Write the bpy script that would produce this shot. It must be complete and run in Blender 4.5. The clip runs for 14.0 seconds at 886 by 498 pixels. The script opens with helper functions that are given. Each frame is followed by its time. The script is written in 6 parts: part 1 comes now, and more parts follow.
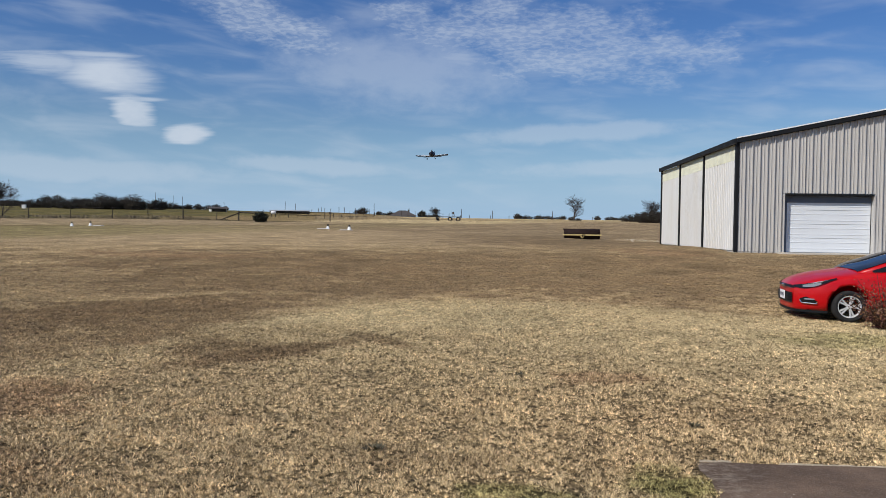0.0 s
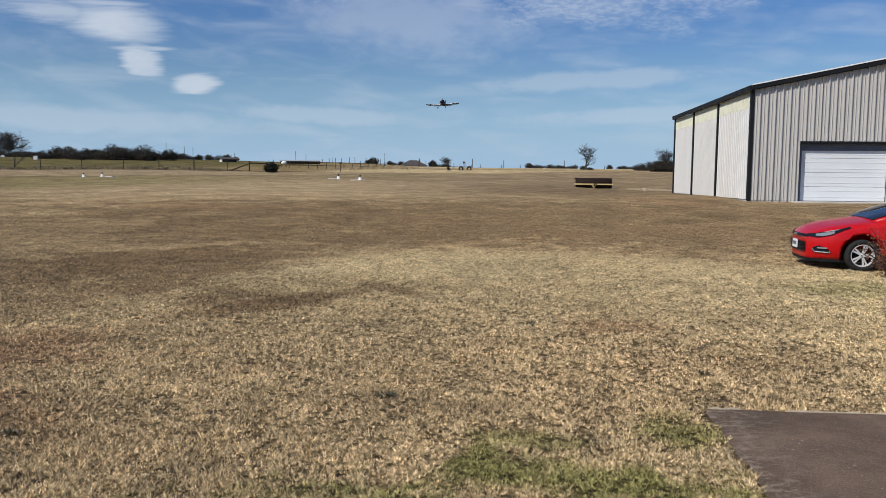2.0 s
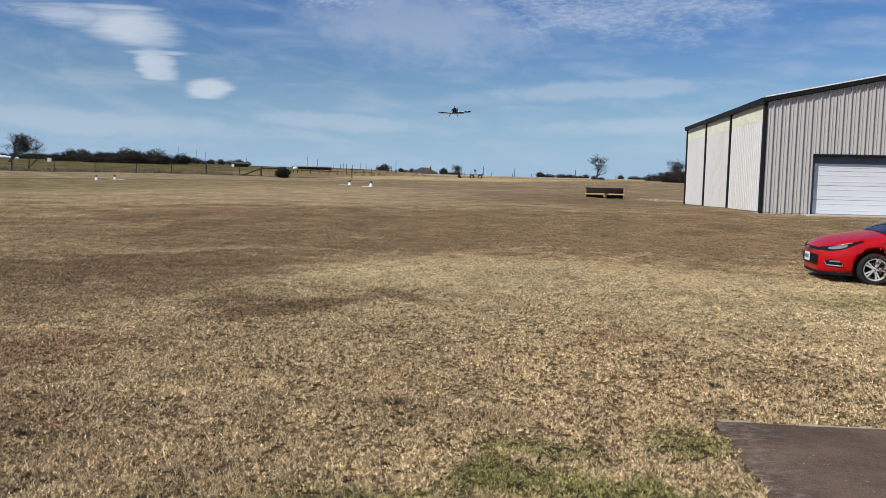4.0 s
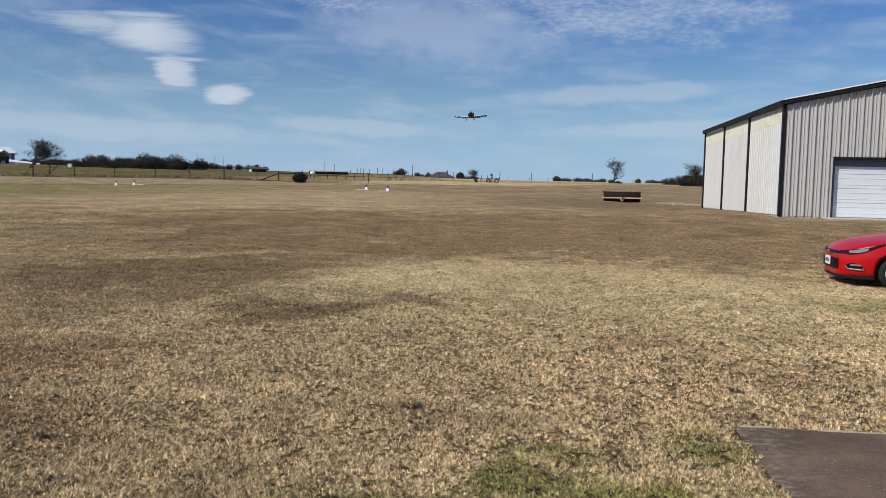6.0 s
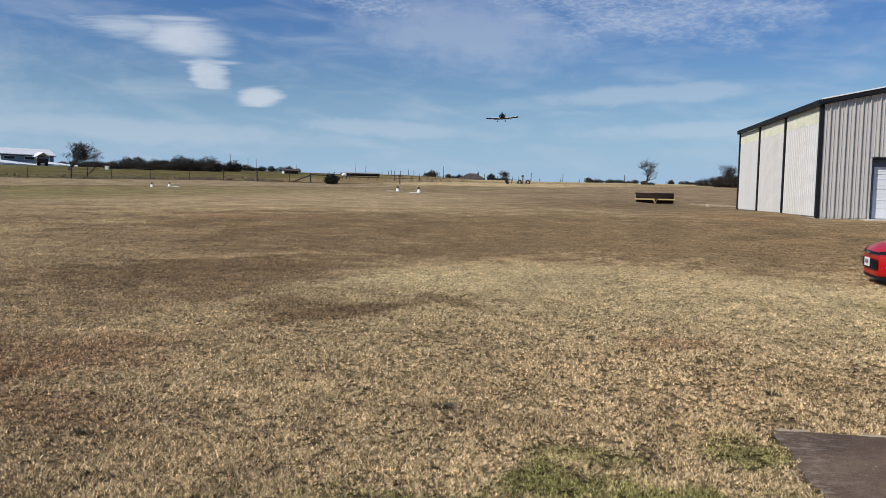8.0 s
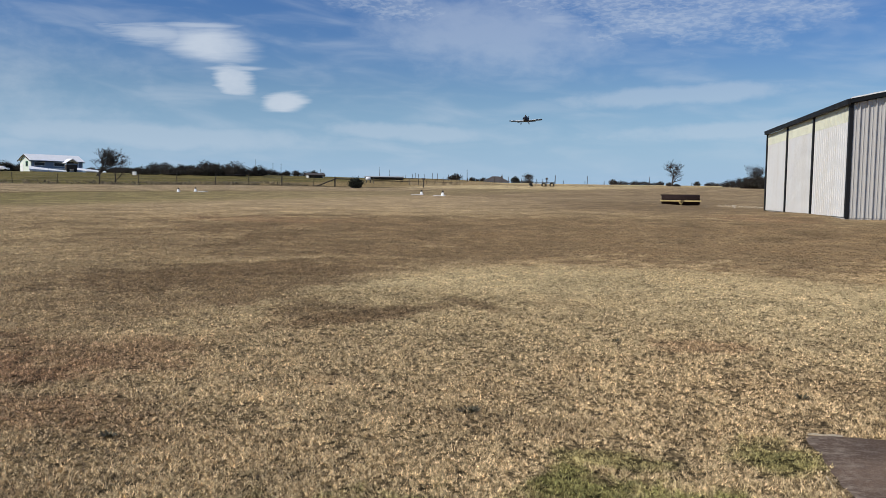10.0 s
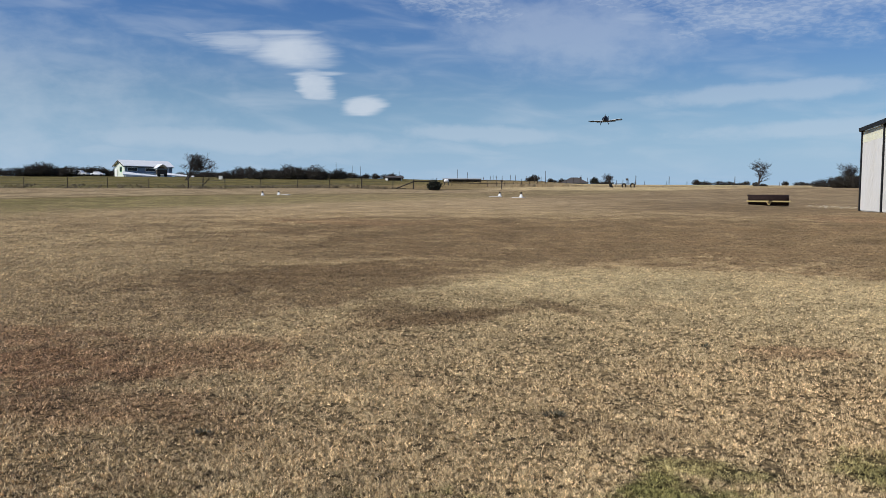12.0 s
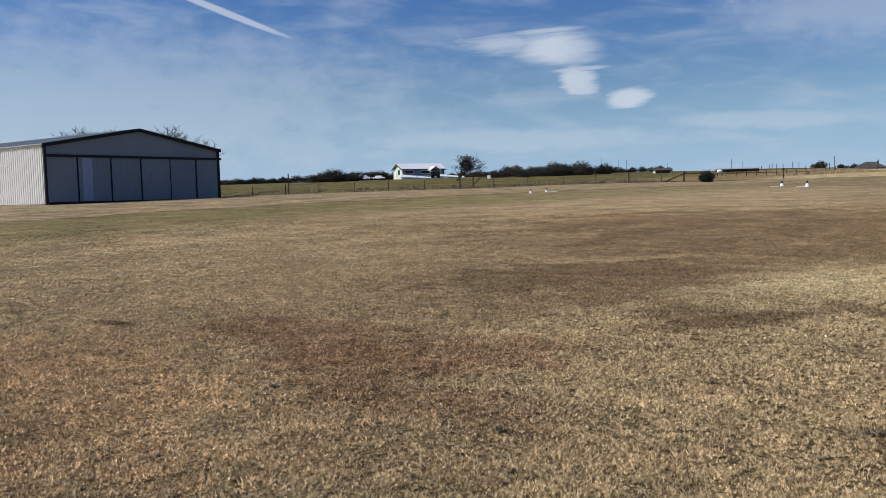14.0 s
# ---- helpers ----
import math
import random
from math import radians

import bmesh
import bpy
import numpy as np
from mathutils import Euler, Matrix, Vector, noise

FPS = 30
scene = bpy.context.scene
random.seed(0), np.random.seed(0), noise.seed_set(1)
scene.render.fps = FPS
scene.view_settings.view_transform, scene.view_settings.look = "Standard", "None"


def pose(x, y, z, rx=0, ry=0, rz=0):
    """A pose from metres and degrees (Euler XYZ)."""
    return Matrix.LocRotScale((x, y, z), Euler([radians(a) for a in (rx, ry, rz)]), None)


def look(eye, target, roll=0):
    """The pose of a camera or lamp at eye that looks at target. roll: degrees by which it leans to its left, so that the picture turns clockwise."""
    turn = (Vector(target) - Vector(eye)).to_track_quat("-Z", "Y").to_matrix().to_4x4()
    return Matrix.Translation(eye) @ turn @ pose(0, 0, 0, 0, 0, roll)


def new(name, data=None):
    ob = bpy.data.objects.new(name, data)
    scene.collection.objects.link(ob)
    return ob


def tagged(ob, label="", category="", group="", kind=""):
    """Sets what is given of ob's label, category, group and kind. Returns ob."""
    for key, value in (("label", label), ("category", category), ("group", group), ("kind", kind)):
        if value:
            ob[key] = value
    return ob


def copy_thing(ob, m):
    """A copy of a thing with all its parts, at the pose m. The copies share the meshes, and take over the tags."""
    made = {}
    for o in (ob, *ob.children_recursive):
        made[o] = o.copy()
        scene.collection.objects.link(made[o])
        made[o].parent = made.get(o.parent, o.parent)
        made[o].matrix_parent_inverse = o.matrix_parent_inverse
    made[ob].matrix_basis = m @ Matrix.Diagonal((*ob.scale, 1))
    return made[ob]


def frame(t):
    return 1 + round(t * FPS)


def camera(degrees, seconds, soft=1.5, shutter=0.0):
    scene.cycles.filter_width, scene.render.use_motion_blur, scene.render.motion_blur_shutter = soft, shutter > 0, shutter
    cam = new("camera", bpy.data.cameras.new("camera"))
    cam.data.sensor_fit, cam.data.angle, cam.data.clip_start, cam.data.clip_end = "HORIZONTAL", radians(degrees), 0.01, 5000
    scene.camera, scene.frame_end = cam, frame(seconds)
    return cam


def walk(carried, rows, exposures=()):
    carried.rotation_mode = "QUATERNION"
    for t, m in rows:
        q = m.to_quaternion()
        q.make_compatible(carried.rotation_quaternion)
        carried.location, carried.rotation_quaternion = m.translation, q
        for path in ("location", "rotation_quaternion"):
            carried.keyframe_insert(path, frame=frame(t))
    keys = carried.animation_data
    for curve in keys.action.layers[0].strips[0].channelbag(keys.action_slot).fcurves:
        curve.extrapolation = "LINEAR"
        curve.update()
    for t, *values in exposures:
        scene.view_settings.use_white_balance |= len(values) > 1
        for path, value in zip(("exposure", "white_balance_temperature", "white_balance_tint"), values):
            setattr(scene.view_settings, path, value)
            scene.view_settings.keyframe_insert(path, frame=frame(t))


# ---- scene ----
# ---------------------------------------------------------------- camera
cam = camera(57.3, 14.0, soft=0.65)
# seconds, x, y, z, tilt, lean, turn
PATH = [
    (0.0, 0.000, -0.000, 1.650, 88.52, -0.85, 4.48),
    (0.5, -0.004, -0.002, 1.645, 87.73, -0.88, 4.48),
    (1.0, -0.005, -0.011, 1.650, 86.07, -0.88, 4.73),
    (1.5, -0.004, -0.010, 1.647, 84.72, -0.74, 4.78),
    (2.0, -0.001, -0.002, 1.650, 84.97, -0.64, 5.25),
    (2.5, -0.002, -0.002, 1.654, 85.17, -0.81, 5.48),
    (3.0, -0.009, 0.000, 1.648, 85.26, -1.29, 5.79),
    (5.5, -0.012, -0.003, 1.646, 85.77, -1.34, 6.51),
    (6.0, -0.018, -0.006, 1.648, 85.77, -1.28, 7.17),
    (6.5, -0.014, 0.005, 1.640, 85.72, -1.26, 7.34),
    (7.0, -0.018, 0.001, 1.641, 85.75, -1.34, 7.93),
    (9.5, -0.028, 0.034, 1.623, 85.95, -0.87, 10.81),
    (10.0, -0.032, 0.040, 1.628, 86.03, -0.85, 11.03),
    (10.5, -0.046, 0.038, 1.631, 86.20, -0.83, 11.49),
    (11.0, -0.055, 0.035, 1.631, 86.28, -0.74, 13.15),
    (11.5, -0.079, 0.051, 1.631, 86.15, -0.53, 15.79),
    (12.0, -0.085, 0.041, 1.634, 86.10, -0.47, 16.50),
    (12.5, -0.099, 0.026, 1.641, 86.07, -0.45, 17.72),
    (13.0, -0.123, -0.013, 1.652, 85.98, -0.05, 21.82),
    (13.5, -0.194, -0.044, 1.671, 85.80, 0.78, 25.94),
    (14.0, -0.249, -0.053, 1.691, 85.95, 1.43, 34.99),
]
walk(cam, [(t, pose(x, y, z, tilt, lean, turn)) for t, x, y, z, tilt, lean, turn in PATH])

# ---------------------------------------------------------------- node helpers
class Nodes:
    """Short hand for building node trees."""

    def __init__(self, tree):
        self.tree = tree
        tree.nodes.clear()

    def add(self, kind, **props):
        n = self.tree.nodes.new(kind)
        for key, value in props.items():
            setattr(n, key, value)
        return n

    def put(self, socket, value):
        if value is None:
            return
        if isinstance(value, bpy.types.NodeSocket):
            self.tree.links.new(value, socket)
        elif isinstance(value, (tuple, list)) and len(value) == 3 and socket.type == "RGBA":
            socket.default_value = (*value, 1)
        else:
            socket.default_value = value

    def math(self, op, a, b=None, c=None, clamp=False):
        n = self.add("ShaderNodeMath", operation=op, use_clamp=clamp)
        for socket, value in zip(n.inputs, (a, b, c)):
            self.put(socket, value)
        return n.outputs[0]

    def vmath(self, op, a, b=None):
        n = self.add("ShaderNodeVectorMath", operation=op)
        self.put(n.inputs[0], a)
        self.put(n.inputs[1], b)
        return n.outputs[0]

    def mix(self, fac, a, b, blend="MIX"):
        n = self.add("ShaderNodeMix", data_type="RGBA", blend_type=blend)
        self.put(n.inputs["Factor"], fac)
        self.put(n.inputs[6], a)
        self.put(n.inputs[7], b)
        return n.outputs[2]

    def noise(self, vector, scale, detail=3.0, rough=0.5, distort=0.0):
        n = self.add("ShaderNodeTexNoise")
        self.put(n.inputs["Vector"], vector)
        for key, value in (("Scale", scale), ("Detail", detail), ("Roughness", rough), ("Distortion", distort)):
            n.inputs[key].default_value = value
        return n.outputs["Fac"]

    def ramp(self, fac, low, high, a=0.0, b=1.0):
        n = self.add("ShaderNodeMapRange", interpolation_type="SMOOTHSTEP")
        for socket, value in zip(n.inputs, (fac, low, high, a, b)):
            self.put(socket, value)
        return n.outputs[0]

    def combine(self, x, y, z=0.0):
        n = self.add("ShaderNodeCombineXYZ")
        for socket, value in zip(n.inputs, (x, y, z)):
            self.put(socket, value)
        return n.outputs[0]

    def split(self, v):
        n = self.add("ShaderNodeSeparateXYZ")
        self.put(n.inputs[0], v)
        return n.outputs

    def bump(self, height, strength, distance):
        n = self.add("ShaderNodeBump")
        n.inputs["Strength"].default_value = strength
        n.inputs["Distance"].default_value = distance
        self.put(n.inputs["Height"], height)
        return n.outputs[0]


def smooth(a, b, x):
    """Smooth step from 0 at a to 1 at b, for numbers and arrays."""
    s = np.clip((np.asarray(x, float) - a) / (b - a), 0, 1)
    return s * s * (3 - 2 * s)


# ---------------------------------------------------------------- sky, sun
SUN_ELEVATION, SUN_FROM = 42.0, 229.0      # degrees above the horizon; compass bearing with +y as north


def build_sky():
    world = bpy.data.worlds.new("sky")
    scene.world = world
    world.use_nodes = True
    n = Nodes(world.node_tree)
    sky = n.add("ShaderNodeTexSky", sky_type="NISHITA", sun_disc=False)
    sky.sun_elevation, sky.sun_rotation = radians(SUN_ELEVATION), radians(SUN_FROM)
    sky.air_density, sky.dust_density, sky.ozone_density = 1.0, 0.6, 2.0
    way = n.add("ShaderNodeTexCoord").outputs["Generated"]
    x, y, z = n.split(way)
    az = n.math("MULTIPLY", n.math("ARCTAN2", x, y), 57.29578)
    el = n.math("MULTIPLY", n.math("ARCSINE", z), 57.29578)
    flat = n.combine(n.math("MULTIPLY", az, 0.55), el)
    soft = n.noise(flat, 0.55, 5, 0.6)
    wisp = n.noise(n.combine(n.math("MULTIPLY", az, 0.22), n.math("ADD", el, n.math("MULTIPLY", az, 0.05))), 0.7, 4, 0.5, 0.4)
    wobble = n.math("MULTIPLY", n.math("SUBTRACT", soft, 0.5), 1.0)

    shred = n.math("SUBTRACT", n.noise(n.combine(n.math("MULTIPLY", az, 0.28), n.math("ADD", n.math("MULTIPLY", el, 2.4), n.math("MULTIPLY", az, 0.12))), 1.0, 6, 0.62, 0.3), 0.5)

    def patch(a0, e0, ra, re, tilt, ragged, low=1.15, high=0.45, torn=0.0):
        """Soft-edged cloud at bearing a0 and height e0, with half sizes in degrees."""
        c, s = math.cos(radians(tilt)), math.sin(radians(tilt))
        da, de = n.math("SUBTRACT", az, a0 + 0.85), n.math("SUBTRACT", el, e0 + 0.85)
        u = n.math("ADD", n.math("MULTIPLY", da, c / ra), n.math("MULTIPLY", de, s / ra))
        v = n.math("ADD", n.math("MULTIPLY", da, -s / re), n.math("MULTIPLY", de, c / re))
        r = n.math("SQRT", n.math("ADD", n.math("MULTIPLY", u, u), n.math("MULTIPLY", v, v)))
        r = n.math("ADD", r, n.math("MULTIPLY", wobble, ragged))
        if torn:
            r = n.math("ADD", r, n.math("MULTIPLY", shred, torn))
        return n.ramp(r, low, high)

    def over(a, b):
        return n.math("MAXIMUM", a, b)

    # high wispy veil
    veil = n.math("MULTIPLY", n.ramp(wisp, 0.40, 0.80), 0.30)
    veil = n.math("MULTIPLY", veil, n.ramp(el, 0.5, 4.0, 0.75, 1.0))
    # ripples of altocumulus
    turned = n.combine(n.math("ADD", n.math("MULTIPLY", az, 0.5), n.math("MULTIPLY", el, 0.9)), n.math("SUBTRACT", n.math("MULTIPLY", el, 1.5), n.math("MULTIPLY", az, 0.25)))
    ripple = n.ramp(n.noise(turned, 3.0, 3, 0.55, 0.4), 0.36, 0.66)
    field = over(patch(-17.5, 12.6, 7.5, 1.7, -17, 1.6), n.math("MULTIPLY", patch(1.5, 12.0, 13.5, 3.0, -6, 2.2), 0.9))
    field = n.math("MULTIPLY", field, n.math("ADD", n.math("MULTIPLY", ripple, 0.22), n.math("ADD", 0.12, n.math("MULTIPLY", n.ramp(wisp, 0.3, 0.7), 0.22))))
    field = over(field, n.math("MULTIPLY", patch(-9.0, 10.2, 10.0, 3.0, -4, 1.6, 1.3, 0.2), 0.36))
    knot = n.math("MULTIPLY", patch(-4.4, 10.9, 2.6, 0.75, 8, 1.0, 1.4, 0.1, 1.6), 0.42)
    bands = n.math("MULTIPLY", over(patch(4.0, 5.9, 9.5, 0.75, 3, 1.4), over(patch(-31.0, 2.6, 13.0, 1.0, -1, 1.2), over(patch(10.0, 3.6, 12.0, 0.7, 2, 1.4), patch(-14.0, 3.3, 7.0, 0.7, -2, 1.5)))), 0.33)
    bands = over(bands, n.math("MULTIPLY", patch(-58.0, 5.0, 24.0, 6.5, 0, 1.6, 1.3, 0.2), 0.34))
    # bright lens-shaped clouds: streaked tops, flat cut undersides
    fibre = n.math("SUBTRACT", n.noise(n.combine(n.math("MULTIPLY", az, 0.35), n.math("ADD", n.math("MULTIPLY", el, 3.2), n.math("MULTIPLY", az, -0.25))), 1.0, 3, 0.55, 0.3), 0.5)

    def lens_cloud(a0, e0, ra, re, tilt, floor, soft_floor, edge=0.55, torn=1.0):
        c, k = math.cos(radians(tilt)), math.sin(radians(tilt))
        da, de = n.math("SUBTRACT", az, a0), n.math("SUBTRACT", el, e0)
        u = n.math("ADD", n.math("MULTIPLY", da, c / ra), n.math("MULTIPLY", de, k / ra))
        v = n.math("ADD", n.math("MULTIPLY", da, -k / re), n.math("MULTIPLY", de, c / re))
        r = n.math("SQRT", n.math("ADD", n.math("MULTIPLY", u, u), n.math("MULTIPLY", v, v)))
        r = n.math("ADD", r, n.math("ADD", n.math("MULTIPLY", fibre, torn), n.math("MULTIPLY", wobble, 0.35)))
        under = n.math("ADD", n.math("SUBTRACT", el, floor), n.math("MULTIPLY", wobble, 0.25))
        return n.math("MULTIPLY", n.ramp(r, 1.12, edge), n.ramp(under, 0.0, soft_floor))

    lens = over(lens_cloud(-27.0, 9.55, 3.5, 1.55, -4, 8.25, 0.35, 0.3, 0.5), over(lens_cloud(-25.5, 7.3, 1.6, 1.2, -28, 6.2, 0.22, 0.45, 0.8), lens_cloud(-22.1, 6.0, 1.75, 0.85, 10, 5.25, 0.2, 0.5, 0.6)))
    lens = over(lens, n.math("MULTIPLY", lens_cloud(-25.4, 8.12, 2.6, 0.2, 2, 7.9, 0.1, 0.4, 0.5), 0.75))
    tails = n.math("MULTIPLY", over(lens_cloud(-30.2, 9.95, 4.6, 0.95, -3, 8.6, 0.9, 0.1, 1.3), lens_cloud(-27.5, 10.75, 3.4, 0.3, 3, 10.3, 0.1, 0.1, 0.9)), 0.6)
    puffs = n.math("MULTIPLY", over(patch(-31.6, 5.55, 0.9, 0.4, 0, 0.8, 1.3, 0.0, 0.8), patch(-41.0, 8.6, 1.4, 0.35, 0, 1.0, 1.3, 0.0, 0.8)), 0.24)
    trail = n.math("MULTIPLY", patch(-50.4, 11.35, 5.4, 0.27, -20.0, 0.25, 1.08, 0.55, 0.25), 0.62)
    small = over(puffs, trail)
    lens = n.math("MULTIPLY", lens, n.ramp(soft, 0.2, 0.62, 0.6, 0.84))
    mask = over(over(over(veil, field), over(knot, bands)), over(over(lens, tails), small))
    haze = n.ramp(el, 8.0, -0.5, 0.0, 0.85)
    deep = n.mix(n.ramp(el, 1.0, 15.0), (0.80, 0.93, 1.04), (0.40, 0.645, 1.03))
    base = n.mix(haze, n.vmath("MULTIPLY", sky.outputs[0], deep), n.mix(n.ramp(el, 0.5, 6.0), (3.9, 6.1, 8.9), (2.8, 5.1, 9.1)))
    col = n.mix(mask, base, (7.1, 7.9, 9.0))
    bg = n.add("ShaderNodeBackground")
    n.put(bg.inputs["Color"], col)
    bg.inputs["Strength"].default_value = 0.085
    out = n.add("ShaderNodeOutputWorld")
    n.put(out.inputs["Surface"], bg.outputs[0])

    sun = bpy.data.lights.new("sun", "SUN")
    sun.energy, sun.angle, sun.color = 4.3, radians(0.55), (1.0, 0.95, 0.87)
    ob = new("sun", sun)
    bearing, up = radians(SUN_FROM), radians(SUN_ELEVATION)
    away = Vector((math.sin(bearing) * math.cos(up), math.cos(bearing) * math.cos(up), math.sin(up)))
    ob.matrix_world = look(away * 400, (0, 0, 0))


build_sky()
scene.view_settings.exposure = 0.0


# ---------------------------------------------------------------- materials
def material(name):
    m = bpy.data.materials.new(name)
    m.use_nodes = True
    n = Nodes(m.node_tree)
    out = n.add("ShaderNodeOutputMaterial")
    b = n.add("ShaderNodeBsdfPrincipled")
    n.put(out.inputs["Surface"], b.outputs[0])
    return m, n, b


def surface(name, color, rough=0.6, metal=0.0, vary=0.12, scale=6.0, relief=0.0, fine=60.0, coat=0.0, stain=None, streak=1.0):
    """Worn surface: broad stains, fine grain and slight relief."""
    m, n, b = material(name)
    place = n.add("ShaderNodeTexCoord").outputs["Object"]
    if streak != 1.0:
        px, py, pz = n.split(place)
        place = n.combine(px, py, n.math("MULTIPLY", pz, streak))
    big, tiny = n.noise(place, scale, 4, 0.6), n.noise(place, fine, 2, 0.5)
    dark = tuple(c * (1 - 2.2 * vary) for c in color) if stain is None else stain
    light = tuple(min(1, c * (1 + vary)) for c in color)
    col = n.mix(n.ramp(big, 0.3, 0.62), dark, color)
    col = n.mix(n.ramp(tiny, 0.35, 0.75), col, light)
    rnd = n.add("ShaderNodeObjectInfo").outputs["Random"]
    col = n.mix(n.math("MULTIPLY", rnd, vary * 0.6), col, dark)
    n.put(b.inputs["Base Color"], col)
    n.put(b.inputs["Roughness"], n.ramp(big, 0.2, 0.8, min(1, rough + 0.1), max(0.02, rough - 0.06)))
    b.inputs["Metallic"].default_value = metal
    b.inputs["Coat Weight"].default_value = coat
    b.inputs["Coat Roughness"].default_value = 0.04
    if relief:
        n.put(b.inputs["Normal"], n.bump(n.math("ADD", tiny, n.math("MULTIPLY", big, 1.5)), 0.5, relief))
    return m


def turf_colour(n, place):
    """Dormant lawn seen by its place in the plan: straw, brown, rust and green patches."""
    x, y, z = n.split(place)
    flat = n.combine(x, y, 0.0)
    wide = n.noise(flat, 0.055, 5, 0.62, 0.4)
    mid = n.noise(flat, 0.42, 5, 0.65, 0.3)
    near = n.noise(flat, 2.6, 4, 0.65)
    far_streak = n.noise(n.combine(n.math("MULTIPLY", x, 0.16), n.math("MULTIPLY", y, 0.1)), 1.0, 7, 0.7)
    torn = n.noise(n.combine(x, n.math("MULTIPLY", y, 0.9)), 1.3, 6, 0.72, 0.3)
    bend = n.math("SUBTRACT", n.math("ADD", n.math("MULTIPLY", torn, 2.2), n.math("ADD", n.math("MULTIPLY", mid, 0.6), n.math("MULTIPLY", wide, 0.5))), 1.65)
    brown, rust, green = (0.2, 0.138, 0.084), (0.312, 0.196, 0.122), (0.160, 0.162, 0.052)

    def spot(cx, cy, rx, ry, ragged=1.2, low=1.3, high=0.5, turn=0.0):
        c, k = math.cos(radians(turn)), math.sin(radians(turn))
        da, db = n.math("SUBTRACT", x, cx), n.math("SUBTRACT", y, cy)
        u = n.math("ADD", n.math("MULTIPLY", da, c / rx), n.math("MULTIPLY", db, k / rx))
        v = n.math("ADD", n.math("MULTIPLY", da, -k / ry), n.math("MULTIPLY", db, c / ry))
        r = n.math("SQRT", n.math("ADD", n.math("MULTIPLY", u, u), n.math("MULTIPLY", v, v)))
        return n.ramp(n.math("ADD", r, n.math("MULTIPLY", bend, ragged)), low, high)

    def most(*masks):
        r = masks[0]
        for k in masks[1:]:
            r = n.math("MAXIMUM", r, k)
        return r

    def weak(mask, k):
        return n.math("MULTIPLY", mask, k)

    tone = n.mix(n.ramp(wide, 0.3, 0.7), (0.365, 0.276, 0.176), (0.445, 0.345, 0.224))
    # pale mown straw with a straight far edge and a slanting left edge
    far_edge = n.math("SUBTRACT", 15.9, n.math("ADD", y, n.math("MULTIPLY", n.math("MAXIMUM", n.math("SUBTRACT", x, 2.6), 0.0), 0.55)))
    left_edge = n.math("SUBTRACT", n.math("MULTIPLY", n.math("ADD", x, 4.0), 0.9), n.math("MULTIPLY", n.math("SUBTRACT", y, 11.4), 0.45))
    inside = n.math("ADD", n.math("MINIMUM", far_edge, left_edge), n.math("MULTIPLY", bend, 1.3))
    pale = n.math("MULTIPLY", n.ramp(inside, -0.15, 0.55), n.ramp(n.math("ADD", y, n.math("MULTIPLY", bend, 3.0)), 6.5, 11.0, 0.35, 1.0))
    tone = n.mix(weak(pale, 0.7), tone, (0.435, 0.352, 0.228))
    tone = n.mix(most(weak(spot(-1.2, 13.4, 2.4, 2.0, 1.4, 1.25, 0.5), 0.7), weak(spot(-2.7, 13.0, 2.0, 0.55, 0.8, 1.25, 0.5, 52), 0.9), spot(-4.1, 11.4, 0.5, 0.2, 0.6), weak(spot(-2.9, 12.2, 0.9, 0.45, 1.2), 0.7), weak(spot(3.8, 12.2, 3.5, 2.6, 1.4), 0.4)), tone, (0.52, 0.43, 0.285))
    # warm tan
    warm = most(spot(-8.6, 4.1, 3.4, 1.7, 1.0), weak(spot(-9.0, 6.5, 5.5, 5.0, 1.0), 0.5), weak(spot(-9.0, 8.5, 2.5, 1.0, 1.6), 0.5), weak(spot(-4.1, 7.3, 0.8, 0.6, 1.3), 0.6), weak(spot(-2.15, 6.2, 0.32, 0.22, 0.8), 0.8), weak(spot(-1.0, 6.4, 0.6, 0.5, 1.4), 0.4), weak(spot(1.0, 6.6, 1.5, 1.7, 1.5), 0.55), weak(spot(-2.8, 4.5, 0.9, 0.4, 1.4), 0.4))
    tone = n.mix(weak(warm, 0.62), tone, (0.435, 0.318, 0.200))
    tone = n.mix(weak(spot(-8.2, 3.4, 4.2, 2.2, 0.8), 0.6), tone, (0.54, 0.37, 0.222))
    streaks = n.noise(n.combine(n.math("MULTIPLY", x, 0.5), n.math("MULTIPLY", y, 0.42)), 1.0, 8, 0.74, 0.3)
    dark = most(n.math("MULTIPLY", spot(2.0, 25.0, 17.0, 9.3, 1.0, 1.12, 0.75), n.ramp(streaks, 0.38, 0.62, 0.7, 1.0)), spot(-6.0, 13.4, 4.2, 1.9, 1.1, 1.3, 0.4, 52),
                weak(spot(-4.2, 18.0, 6.0, 2.2, 1.4), 0.8), weak(spot(-8.0, 19.0, 6.0, 4.5, 1.2), 0.5), weak(spot(-5.6, 9.6, 2.2, 1.3, 1.4), 0.45), weak(spot(-4.9, 11.4, 1.1, 2.3, 1.2), 0.75), n.math("MULTIPLY", spot(-10.0, 22.0, 8.0, 3.5, 1.5), n.ramp(streaks, 0.4, 0.6, 0.15, 0.9)))
    dark = n.math("MULTIPLY", dark, n.math("SUBTRACT", 1.0, n.math("MULTIPLY", n.ramp(inside, -0.15, 0.55), 0.9)))
